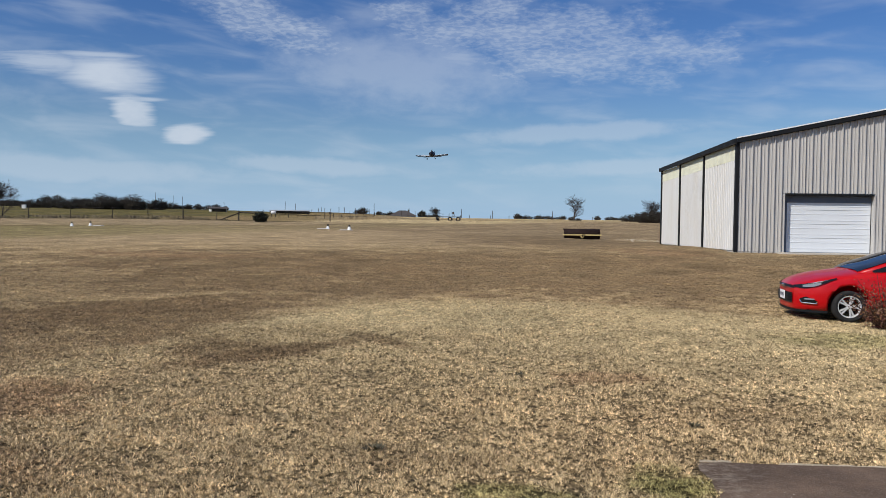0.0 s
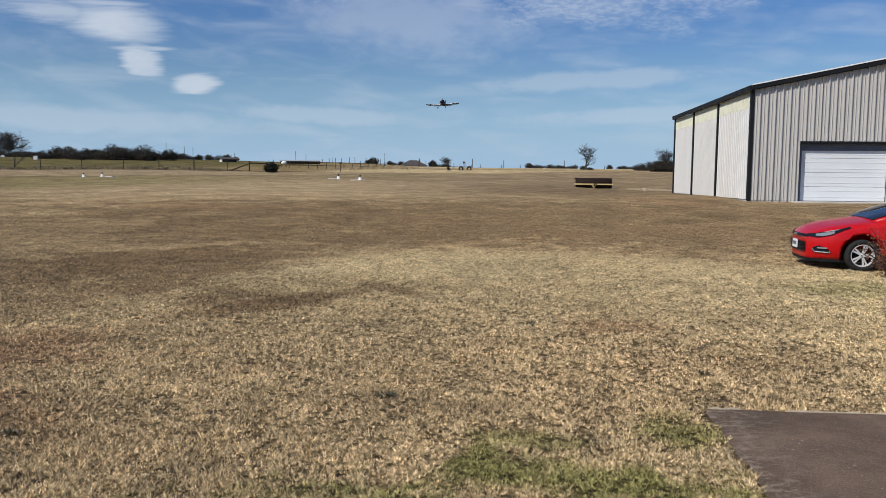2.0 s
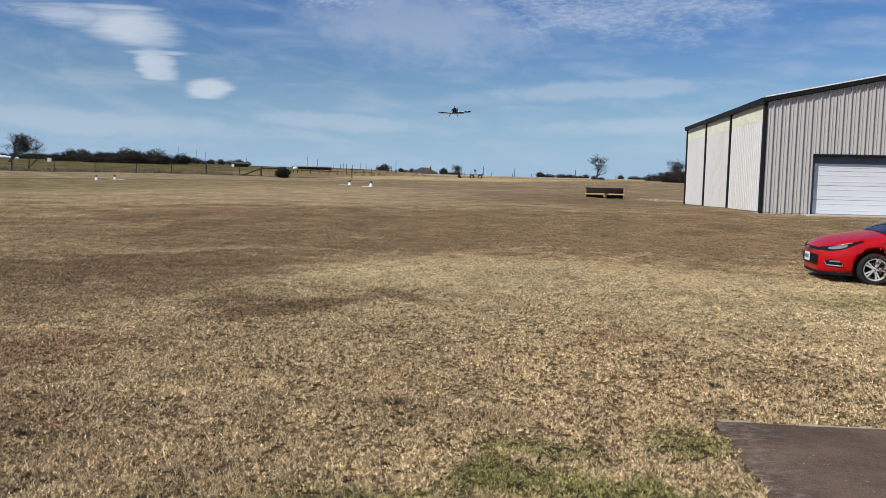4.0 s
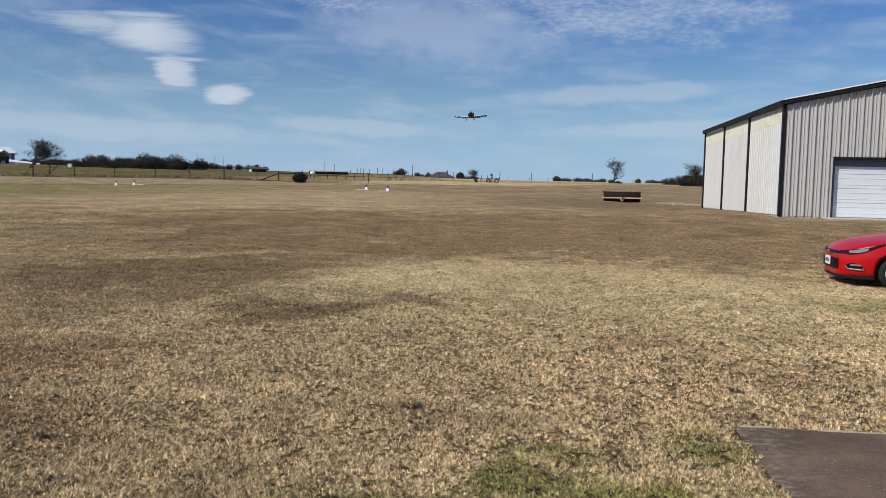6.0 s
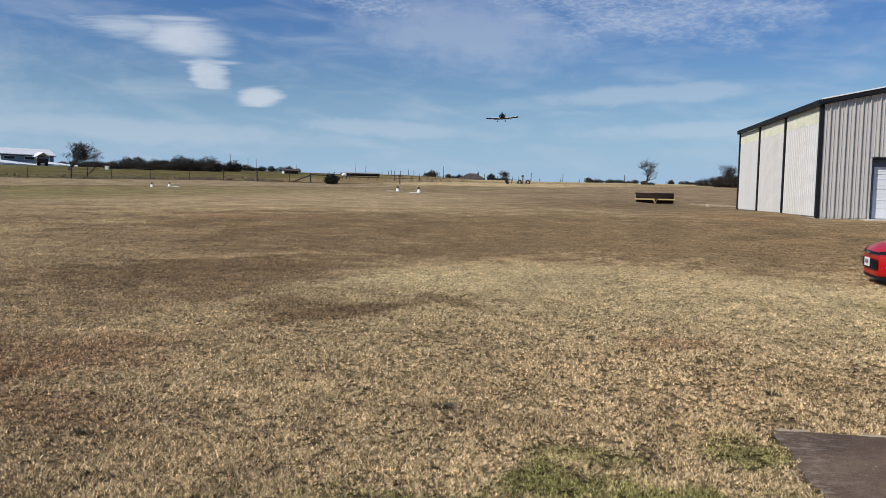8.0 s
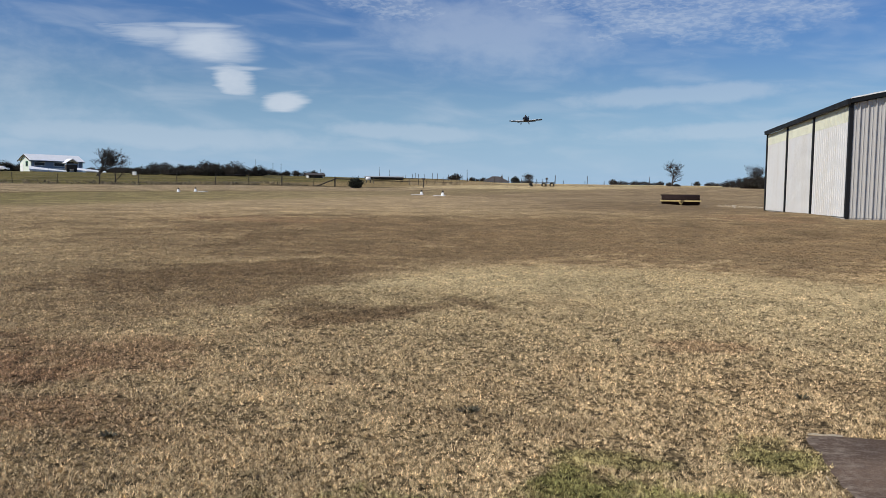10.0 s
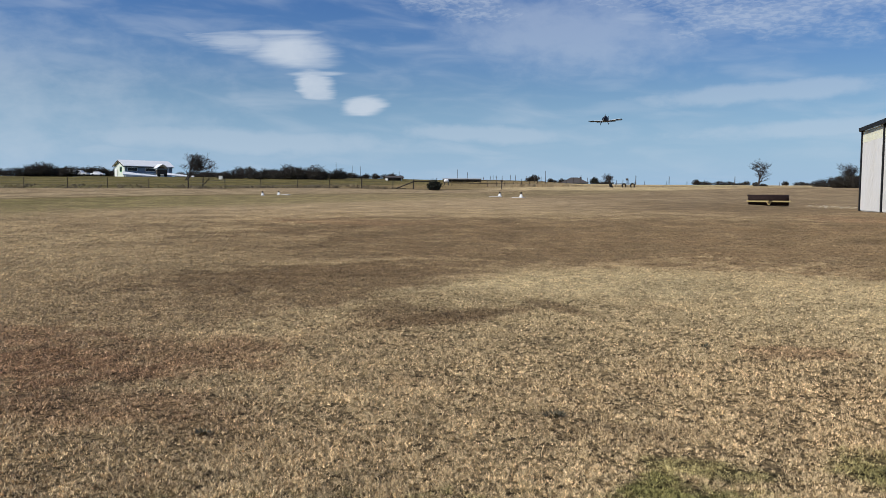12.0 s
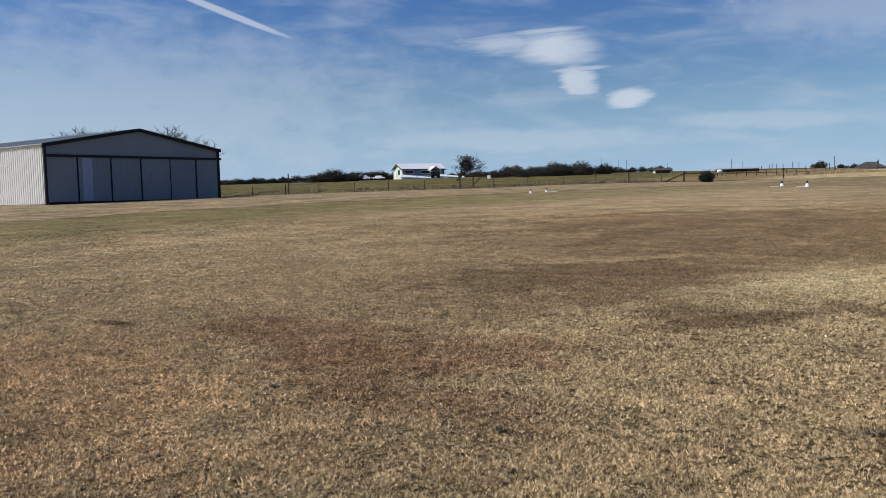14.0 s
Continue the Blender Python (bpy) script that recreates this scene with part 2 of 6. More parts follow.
    inner = most(spot(-2.75, 9.35, 1.3, 0.42, 0.9, 1.3, 0.5, 56), weak(spot(-3.6, 9.6, 0.7, 0.8, 1.3), 0.7), weak(spot(-1.55, 10.5, 0.85, 0.24, 0.9, 1.3, 0.5, -51), 0.75), weak(spot(4.4, 23.8, 0.9, 0.35, 1.0), 0.9), weak(spot(-0.5, 10.9, 0.5, 0.2, 1.3), 0.4),
                 weak(spot(2.2, 6.9, 1.4, 0.35, 2.0), 0.35), weak(spot(-0.7, 5.4, 0.7, 0.3, 1.6), 0.35), weak(spot(-4.0, 4.6, 1.2, 0.5, 1.8), 0.25), weak(spot(-9.6, 5.9, 0.5, 0.12, 0.6), 0.9), weak(spot(-10.0, 5.3, 0.3, 0.1, 0.6), 0.8))
    dark = n.math("MAXIMUM", dark, inner)
    tone = n.mix(weak(dark, 0.9), tone, brown)
    reds = most(spot(-5.6, 5.9, 1.6, 0.85, 1.5), weak(spot(-7.0, 6.6, 1.6, 0.9, 1.5), 0.85), weak(spot(-4.1, 5.0, 0.9, 0.5, 1.4), 0.6), weak(spot(-4.6, 6.6, 1.1, 0.8, 1.5), 0.65), weak(spot(0.95, 8.4, 0.5, 0.35, 1.8), 0.6), weak(spot(-11.8, 27.0, 3.5, 1.6, 1.4), 0.45), weak(spot(8.8, 59.0, 2.6, 4.5), 0.6), weak(spot(6.4, 35.0, 2.2, 3.0, 1.2), 0.8))
    heap = spot(9.6, 59.5, 1.3, 3.6, 1.6, 1.2, 0.7)
    tone = n.mix(weak(reds, 0.92), tone, rust)
    lush = most(weak(spot(0.2, 4.2, 0.9, 0.34, 2.8, 1.1, 0.1), 0.85), weak(spot(-0.2, 3.6, 1.4, 0.36, 2.8, 1.1, 0.1), 0.7), weak(spot(0.98, 5.05, 0.36, 0.3, 2.2, 1.1, 0.1), 0.75), weak(spot(0.2, 4.85, 0.4, 0.15, 2.0, 1.2, 0.3), 0.6), weak(spot(4.9, 11.6, 1.1, 0.9), 0.45))
    tone = n.mix(lush, tone, green)
    # far ground: mown field, pale lane by the fence, green pasture, standing dry grass
    reach = n.math("SQRT", n.math("ADD", n.math("MULTIPLY", x, x), n.math("MULTIPLY", y, y)))
    field = n.mix(n.ramp(far_streak, 0.32, 0.7), (0.225, 0.17, 0.115), (0.33, 0.258, 0.182))
    field = n.mix(n.math("MULTIPLY", spot(8.0, 44.0, 15.0, 18.0, 0.9), 0.75), field, (0.2, 0.147, 0.098))
    field = n.mix(n.math("MULTIPLY", spot(-16.0, 42.0, 13.0, 28.0, 0.9), 0.8), field, (0.43, 0.335, 0.232))
    tone = n.mix(n.ramp(reach, 26, 46), tone, field)
    toward = n.math("ADD", n.math("MULTIPLY", x, -0.62), n.math("ADD", n.math("MULTIPLY", y, 0.785), n.math("MULTIPLY", bend, 1.6)))
    hangar_way = n.math("SUBTRACT", x, n.math("MULTIPLY", n.math("MAXIMUM", n.math("SUBTRACT", y, 28.0), 0.0), 0.26))
    olive = n.mix(n.ramp(far_streak, 0.3, 0.7), (0.075, 0.068, 0.03), (0.18, 0.155, 0.068))
    lane = n.mix(n.ramp(mid, 0.3, 0.7), (0.27, 0.212, 0.148), (0.36, 0.288, 0.202))
    on_lane = most(n.math("MULTIPLY", n.ramp(toward, 78, 84), n.ramp(x, -14, -30)), n.ramp(n.math("ADD", hangar_way, bend), -37.8, -39.6))
    tone = n.mix(n.math("MULTIPLY", n.ramp(toward, 34, 52), n.math("MULTIPLY", n.ramp(toward, 82, 77), n.math("MULTIPLY", n.ramp(x, -10, -26), 0.2))), tone, (0.27, 0.225, 0.125))
    verge = n.math("MULTIPLY", n.math("MULTIPLY", n.ramp(n.math("ADD", hangar_way, n.math("MULTIPLY", bend, 3.0)), -22.0, -29.0), n.ramp(y, 75, 35, 0.35, 1.0)), n.ramp(streaks, 0.3, 0.6, 0.35, 0.7))
    tone = n.mix(verge, tone, (0.18, 0.17, 0.072))
    tone = n.mix(on_lane, tone, lane)
    tone = n.mix(n.math("MULTIPLY", heap, 0.5), tone, (0.5, 0.41, 0.29))
    rut = n.math("MULTIPLY", n.ramp(n.math("ABSOLUTE", n.math("ADD", hangar_way, n.math("ADD", 38.2, bend))), 0.8, 0.2), n.ramp(torn, 0.4, 0.55))
    tone = n.mix(n.math("MULTIPLY", rut, 0.75), tone, (0.14, 0.09, 0.055))
    beyond = n.math("MULTIPLY", n.ramp(toward, 96.0, 97.0), n.ramp(x, -22, -30))
    tone = n.mix(beyond, tone, n.mix(n.ramp(n.math("ADD", x, n.math("MULTIPLY", bend, 14)), -36, -54), (0.24, 0.185, 0.105), olive))
    weedy = n.math("MULTIPLY", n.math("MULTIPLY", n.ramp(toward, 95.2, 96.6), n.ramp(toward, 100.5, 98.0)), n.ramp(x, -22, -30))
    tone = n.mix(n.math("MULTIPLY", weedy, 0.8), tone, (0.075, 0.058, 0.034))
    dry = n.mix(n.ramp(mid, 0.3, 0.7), (0.40, 0.32, 0.205), (0.52, 0.43, 0.29))
    tone = n.mix(n.math("MULTIPLY", n.ramp(n.math("SUBTRACT", n.math("ADD", reach, n.math("MULTIPLY", bend, 10)), n.math("MULTIPLY", n.math("MAXIMUM", x, -4.0), 1.6)), 112, 119), n.ramp(x, -30, -22)), tone, dry)
    blot = n.ramp(n.noise(flat, 6.5, 4, 0.62, 0.3), 0.38, 0.62, n.ramp(reach, 5, 9, 0.96, 0.85), n.ramp(reach, 5, 9, 1.04, 1.11))
    grain = n.math("MULTIPLY", n.math("MULTIPLY", n.ramp(near, 0.36, 0.64, 0.84, 1.14), n.ramp(n.noise(flat, 32.0, 3, 0.6), 0.36, 0.64, 0.6, 1.35)), blot)
    speck = n.ramp(mid, 0.32, 0.68, 0.86, 1.12)
    tuft = n.ramp(n.noise(flat, 0.55, 6, 0.66, 0.3), 0.36, 0.64, 0.8, 1.18)
    speck = n.mix(n.ramp(reach, 14, 30), speck, n.math("MULTIPLY", speck, tuft))
    level = n.math("MULTIPLY", n.math("MULTIPLY", grain, 1.06), speck)
    return n.vmath("MULTIPLY", tone, n.combine(n.math("MULTIPLY", level, 1.025), n.math("MULTIPLY", level, 0.985), n.math("MULTIPLY", level, 0.83)))


def ground_material():
    m, n, b = material("dormant_turf")
    place = n.add("ShaderNodeNewGeometry").outputs["Position"]
    col = turf_colour(n, place)
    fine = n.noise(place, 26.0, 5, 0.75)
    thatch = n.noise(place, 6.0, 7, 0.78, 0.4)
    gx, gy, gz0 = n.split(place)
    # darker within 17 m: shade between grass tufts is put into the colour
    gap_shade = n.ramp(n.math("SQRT", n.math("ADD", n.math("MULTIPLY", gx, gx), n.math("MULTIPLY", gy, gy))), 5, 17, 0.45, 1.0)
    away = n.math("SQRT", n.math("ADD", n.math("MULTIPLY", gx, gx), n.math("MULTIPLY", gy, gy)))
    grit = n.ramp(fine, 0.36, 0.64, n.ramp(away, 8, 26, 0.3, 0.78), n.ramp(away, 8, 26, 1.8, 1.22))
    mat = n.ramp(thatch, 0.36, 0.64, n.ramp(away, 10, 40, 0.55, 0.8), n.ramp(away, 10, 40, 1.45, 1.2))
    shade = n.math("MULTIPLY", n.math("MULTIPLY", gap_shade, grit), mat)
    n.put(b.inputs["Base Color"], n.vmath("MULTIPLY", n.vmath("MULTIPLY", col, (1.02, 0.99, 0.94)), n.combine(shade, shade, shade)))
    b.inputs["Roughness"].default_value = 0.95
    b.inputs["Specular IOR Level"].default_value = 0.1
    n.put(b.inputs["Normal"], n.bump(n.math("ADD", fine, n.math("MULTIPLY", thatch, 1.2)), 0.9, 0.05))
    return m


def blade_material():
    m, n, b = material("grass_blade")
    geo = n.add("ShaderNodeNewGeometry")
    col = turf_colour(n, geo.outputs["Position"])
    bx, by, bz = n.split(geo.outputs["Position"])
    reach = n.math("SQRT", n.math("ADD", n.math("MULTIPLY", bx, bx), n.math("MULTIPLY", by, by)))
    chance = geo.outputs["Random Per Island"]
    k = n.math("ADD", n.ramp(chance, 0.0, 0.4, n.ramp(reach, 5, 18, 0.55, 0.86), 1.04), n.ramp(chance, 0.45, 1.0, 0.0, 0.3))
    k = n.math("MULTIPLY", k, n.ramp(n.noise(geo.outputs["Position"], 46.0, 3, 0.65), 0.36, 0.62, n.ramp(reach, 4, 17, 0.44, 0.86), n.ramp(reach, 4, 17, 1.9, 1.16)))
    bleach = n.mix(n.ramp(k, 0.9, 2.0, 0.0, 0.5), col, n.vmath("MULTIPLY", col, (0.95, 1.0, 1.12)))
    umber = n.mix(n.ramp(k, 1.0, 0.4, 0.0, 1.0), bleach, n.vmath("MULTIPLY", bleach, (1.12, 0.97, 0.78)))
    n.put(b.inputs["Base Color"], n.vmath("MULTIPLY", umber, n.combine(k, k, k)))
    soft_way = n.vmath("ADD", geo.outputs["Normal"], (0.0, 0.0, 0.5))
    n.put(b.inputs["Normal"], n.vmath("NORMALIZE", soft_way))
    b.inputs["Roughness"].default_value = 0.7
    b.inputs["Specular IOR Level"].default_value = 0.25
    return m


def slab_material():
    m, n, b = material("weathered_dark_concrete")
    place = n.add("ShaderNodeNewGeometry").outputs["Position"]
    x, y, z = n.split(place)
    big, mid, fine = n.noise(place, 1.1, 5, 0.65, 0.5), n.noise(place, 7.0, 4, 0.7), n.noise(place, 70.0, 3, 0.6)
    col = n.mix(n.ramp(big, 0.35, 0.68), (0.086, 0.056, 0.038), (0.172, 0.115, 0.078))
    col = n.mix(n.ramp(mid, 0.4, 0.8, 0.0, 0.5), col, (0.072, 0.053, 0.041))
    col = n.mix(n.ramp(fine, 0.45, 0.75, 0.0, 0.4), col, (0.26, 0.21, 0.17))
    worn = n.math("MULTIPLY", n.ramp(n.math("ADD", x, n.math("MULTIPLY", big, 0.8)), 2.25, 1.55), n.ramp(n.noise(n.combine(n.math("MULTIPLY", x, 8.0), n.math("MULTIPLY", y, 14.0)), 1.0, 6, 0.75), 0.44, 0.66))
    col = n.mix(n.math("MULTIPLY", worn, 0.7), col, (0.33, 0.27, 0.21))
    flecks = n.math("MULTIPLY", n.ramp(n.noise(place, 38.0, 1, 0.4), 0.70, 0.76), n.ramp(n.noise(place, 2.2, 2, 0.5), 0.5, 0.66))
    col = n.mix(n.math("MULTIPLY", flecks, 0.6), col, (0.62, 0.55, 0.45))
    n.put(b.inputs["Base Color"], col)
    b.inputs["Roughness"].default_value = 0.92
    b.inputs["Specular IOR Level"].default_value = 0.2
    n.put(b.inputs["Normal"], n.bump(n.math("ADD", fine, mid), 0.8, 0.008))
    return m


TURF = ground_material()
BLADE = blade_material()
STEEL_GREY = surface("grey_ribbed_steel", (0.47, 0.455, 0.43), 0.42, 0.0, 0.05, 0.5, 0.0, 30, streak=0.25)
STEEL_WHITE = surface("white_ribbed_steel", (0.64, 0.63, 0.605), 0.45, 0.0, 0.05, 0.5, 0.0, 30, streak=0.25, stain=(0.55, 0.52, 0.46))
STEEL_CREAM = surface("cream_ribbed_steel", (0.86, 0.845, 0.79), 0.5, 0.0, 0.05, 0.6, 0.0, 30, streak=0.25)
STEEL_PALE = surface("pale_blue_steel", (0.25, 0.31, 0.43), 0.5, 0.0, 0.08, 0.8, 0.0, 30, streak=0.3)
# slate paint darkened further: the gable's shade is in this colour
STEEL_SLATE = surface("slate_steel_with_shade", (0.158, 0.190, 0.232), 0.55, 0.0, 0.06, 0.5, 0.0, 30, streak=0.3)
BRONZE = surface("dark_bronze_trim", (0.010, 0.011, 0.013), 0.6, 0.0, 0.1, 2.0)
BRONZE.node_tree.nodes["Principled BSDF"].inputs["Specular IOR Level"].default_value = 0.2
# colour of the shade in the garage door recess
SHADE_BLUE = surface("door_recess_shade", (0.10, 0.125, 0.17), 0.6, 0.0, 0.08, 2.0)
FIBRE = surface("yellowed_translucent_panel", (0.60, 0.60, 0.48), 0.5, 0.0, 0.08, 1.2)
ROOF = surface("weathered_galvanised_roof", (0.40, 0.42, 0.42), 0.5, 0.2, 0.08, 0.5)
DOOR_WHITE = surface("white_sectional_door", (0.70, 0.73, 0.76), 0.4, 0.0, 0.03, 1.0)
CONCRETE = surface("pale_concrete", (0.5, 0.46, 0.4), 0.9, 0.0, 0.12, 2.0, 0.004, 40)
SLAB = slab_material()
CRUMB = surface("pale_broken_mortar", (0.50, 0.42, 0.31), 0.95, 0.0, 0.15, 9.0, 0.003, 60)
BLACK_IRON = surface("dark_brown_rusted_iron", (0.022, 0.013, 0.011), 0.75, 0.1, 0.2, 5.0, 0.002)
BLACK_IRON.node_tree.nodes["Principled BSDF"].inputs["Specular IOR Level"].default_value = 0.12
YELLOW = surface("faded_yellow_paint", (0.52, 0.40, 0.17), 0.55, 0.0, 0.12, 5.0)
WHITE = surface("white_plastic", (0.8, 0.8, 0.78), 0.45, 0.0, 0.06, 8.0)
BOARD = surface("white_painted_board", (0.74, 0.73, 0.7), 0.6, 0.0, 0.08, 4.0)
RUBBER = surface("black_rubber", (0.012, 0.012, 0.012), 0.9, 0.0, 0.2, 9.0, 0.001)
POST_WOOD = surface("weathered_post_wood", (0.052, 0.042, 0.033), 0.9, 0.0, 0.2, 3.0)
WIRE = surface("galvanised_wire", (0.25, 0.24, 0.23), 0.5, 0.7, 0.1, 6.0)
BARK = surface("grey_brown_bark", (0.05, 0.04, 0.034), 0.95, 0.0, 0.25, 4.0, 0.01, 30)
TWIG = surface("bare_twig", (0.036, 0.028, 0.023), 0.95, 0.0, 0.25, 1.0)
BRUSH = surface("winter_brush", (0.04, 0.034, 0.022), 0.95, 0.0, 0.3, 0.8)
CEDAR = surface("dark_cedar_foliage", (0.016, 0.022, 0.012), 0.9, 0.0, 0.3, 2.0)


# ---------------------------------------------------------------- mesh helpers
class Shape:
    """Collects vertices and faces of one mesh."""

    def __init__(self):
        self.v, self.f = [], []

    def quad_strip(self, rings, closed=True, cap=True):
        """Skin over rings of equal length."""
        base, k = len(self.v), len(rings[0])
        for ring in rings:
            self.v.extend(tuple(p) for p in ring)
        for i in range(len(rings) - 1):
            for j in range(k if closed else k - 1):
                a, b = base + i * k + j, base + i * k + (j + 1) % k
                self.f.append((a, b, b + k, a + k))
        if cap and closed:
            self.f.append(tuple(base + j for j in reversed(range(k))))
            self.f.append(tuple(base + (len(rings) - 1) * k + j for j in range(k)))
        return self

    def box(self, lo, hi, m=None, bevel=0.0):
        (x0, y0, z0), (x1, y1, z1) = lo, hi
        if bevel:
            b = bevel
            def ring(z, i):
                return [(x0 + i, y0 + b, z), (x0 + b, y0 + i, z), (x1 - b, y0 + i, z), (x1 - i, y0 + b, z), (x1 - i, y1 - b, z), (x1 - b, y1 - i, z), (x0 + b, y1 - i, z), (x0 + i, y1 - b, z)]
            rings = [ring(z0, b), ring(z0 + b, 0), ring(z1 - b, 0), ring(z1, b)]
        else:
            rings = [[(x0, y0, z), (x1, y0, z), (x1, y1, z), (x0, y1, z)] for z in (z0, z1)]
        if m is not None:
            rings = [[m @ Vector(p) for p in r] for r in rings]
        return self.quad_strip(rings)

    def tube(self, path, radii, sides=6, cap=True):
        """Round bar along a path of points, each with its radius."""
        rings = []
        pts = [Vector(p) for p in path]
        for i, p in enumerate(pts):
            way = (pts[min(i + 1, len(pts) - 1)] - pts[max(i - 1, 0)]).normalized()
            side = way.cross(Vector((0, 0, 1)) if abs(way.z) < 0.9 else Vector((1, 0, 0))).normalized()
            up = side.cross(way)
            r = radii[i] if isinstance(radii, (list, tuple)) else radii
            rings.append([p + (side * math.cos(2 * math.pi * j / sides) + up * math.sin(2 * math.pi * j / sides)) * r for j in range(sides)])
        return self.quad_strip(rings, True, cap)

    def lathe(self, profile, sides=16, m=None, cap=True):
        """Profile of (radius, height) turned round z."""
        rings = [[(r * math.cos(2 * math.pi * j / sides), r * math.sin(2 * math.pi * j / sides), h) for j in range(sides)] for r, h in profile]
        if m is not None:
            rings = [[m @ Vector(p) for p in ring] for ring in rings]
        return self.quad_strip(rings, True, cap)

    def grid(self, rows):
        return self.quad_strip(rows, False, False)

    def mesh(self, name, mat, soft=False):
        me = bpy.data.meshes.new(name)
        me.from_pydata(self.v, [], self.f)
        me.update()
        if soft:
            me.shade_smooth()
        me.materials.append(mat)
        return me


def put(name, shape, mat, soft=False):
    return new(name, shape.mesh(name, mat, soft))


def part(name, shape, mat, parent, label="", soft=False):
    ob = put(name, shape, mat, soft)
    ob.parent = parent
    return tagged(ob, label) if label else ob


def thing(name, m, label, category, group="", kind=""):
    ob = new(name)
    ob.empty_display_size = 0.2
    ob.matrix_world = m
    return tagged(ob, label, category, group, kind)


# ---------------------------------------------------------------- ground
def ground_height(x, y):
    """Height of the field: a gentle slope up ahead that levels off, with a rise beyond the fence."""
    x, y = np.asarray(x, float), np.asarray(y, float)
    d = np.hypot(x, y)
    f = 0.996 * y - 0.078 * x
    f = np.where(f > 140, 140 + 90 * np.tanh((f - 140) / 90), np.where(f < -10, -10 + 20 * np.tanh((f + 10) / 20), f))
    left = smooth(-12, -50, x)
    dip = 1 - 0.8 * smooth(40, 52, y) * smooth(2, 8, x) * smooth(120, 70, y)
    z = 0.0154 * f + 0.28 * smooth(15, 40, d) * dip + 0.6 * smooth(80, 140, d) + 0.45 * smooth(140, 240, d)
    z = z - 0.065 * np.exp(-((x - 7.2) / 3.2) ** 2 - ((y - 14.9) / 1.9) ** 2)     # hollow under the car
    z = z - (0.18 + 0.4 * smooth(-38, -70, x)) * smooth(78, 96, d) * smooth(-14, -30, x) * (1 - 0.5 * smooth(130, 200, d)) * smooth(0, 10, y)
    z = z - 0.35 * smooth(110, 150, d) * smooth(-18, -30, x) * smooth(-80, -58, x) * smooth(0, 10, y)
    return z + left * (0.6 * smooth(30, 65, d) + 0.9 * smooth(120, 210, d))


SLAB_X, SLAB_Y = 1.28, 5.60


def lumps(x, y):
    """Small unevenness of the near lawn."""
    turns = ((1.9, 0.4, 1.0), (3.0, 1.7, 4.2), (4.4, 2.6, 2.2), (5.9, 5.1, 0.3), (1.1, 3.3, 5.5), (1.5, 0.9, 3.1))
    h = sum(0.011 / k * np.sin(k * (x * math.cos(q) + y * math.sin(q)) + p) for k, q, p in turns)
    off = np.maximum(SLAB_X - x, y - SLAB_Y)          # distance outside the slab
    return h * smooth(60, 10, np.hypot(x, y)) * smooth(-0.1, 0.9, off) - 0.05 * smooth(-0.03, -0.25, off)


def gz(x, y):
    return float(ground_height(x, y))


def build_ground():
    sides = 540
    radii = [0.0] + list(np.concatenate([np.arange(0.6, 16, 0.16), 16 * 1.035 ** np.arange(0, 158)]))
    ang = np.arange(sides) * 2 * math.pi / sides
    r = np.array(radii[1:])[:, None]
    x, y = r * np.cos(ang), r * np.sin(ang)
    z = ground_height(x, y)
    z = z + lumps(x, y)
    verts = np.concatenate([[[0, 0, 0]], np.stack([x, y, z], -1).reshape(-1, 3)])
    faces = [(0, 1 + j, 1 + (j + 1) % sides) for j in range(sides)]
    for i in range(len(r) - 1):
        a, b = 1 + i * sides, 1 + (i + 1) * sides
        faces.extend((a + j, b + j, b + (j + 1) % sides, a + (j + 1) % sides) for j in range(sides))
    me = bpy.data.meshes.new("ground")
    me.from_pydata(verts.tolist(), [], faces)
    me.shade_smooth()
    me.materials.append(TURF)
    tagged(new("ground", me), "mown dormant brown airfield grass sloping gently up", "ground", kind="structure")


build_ground()


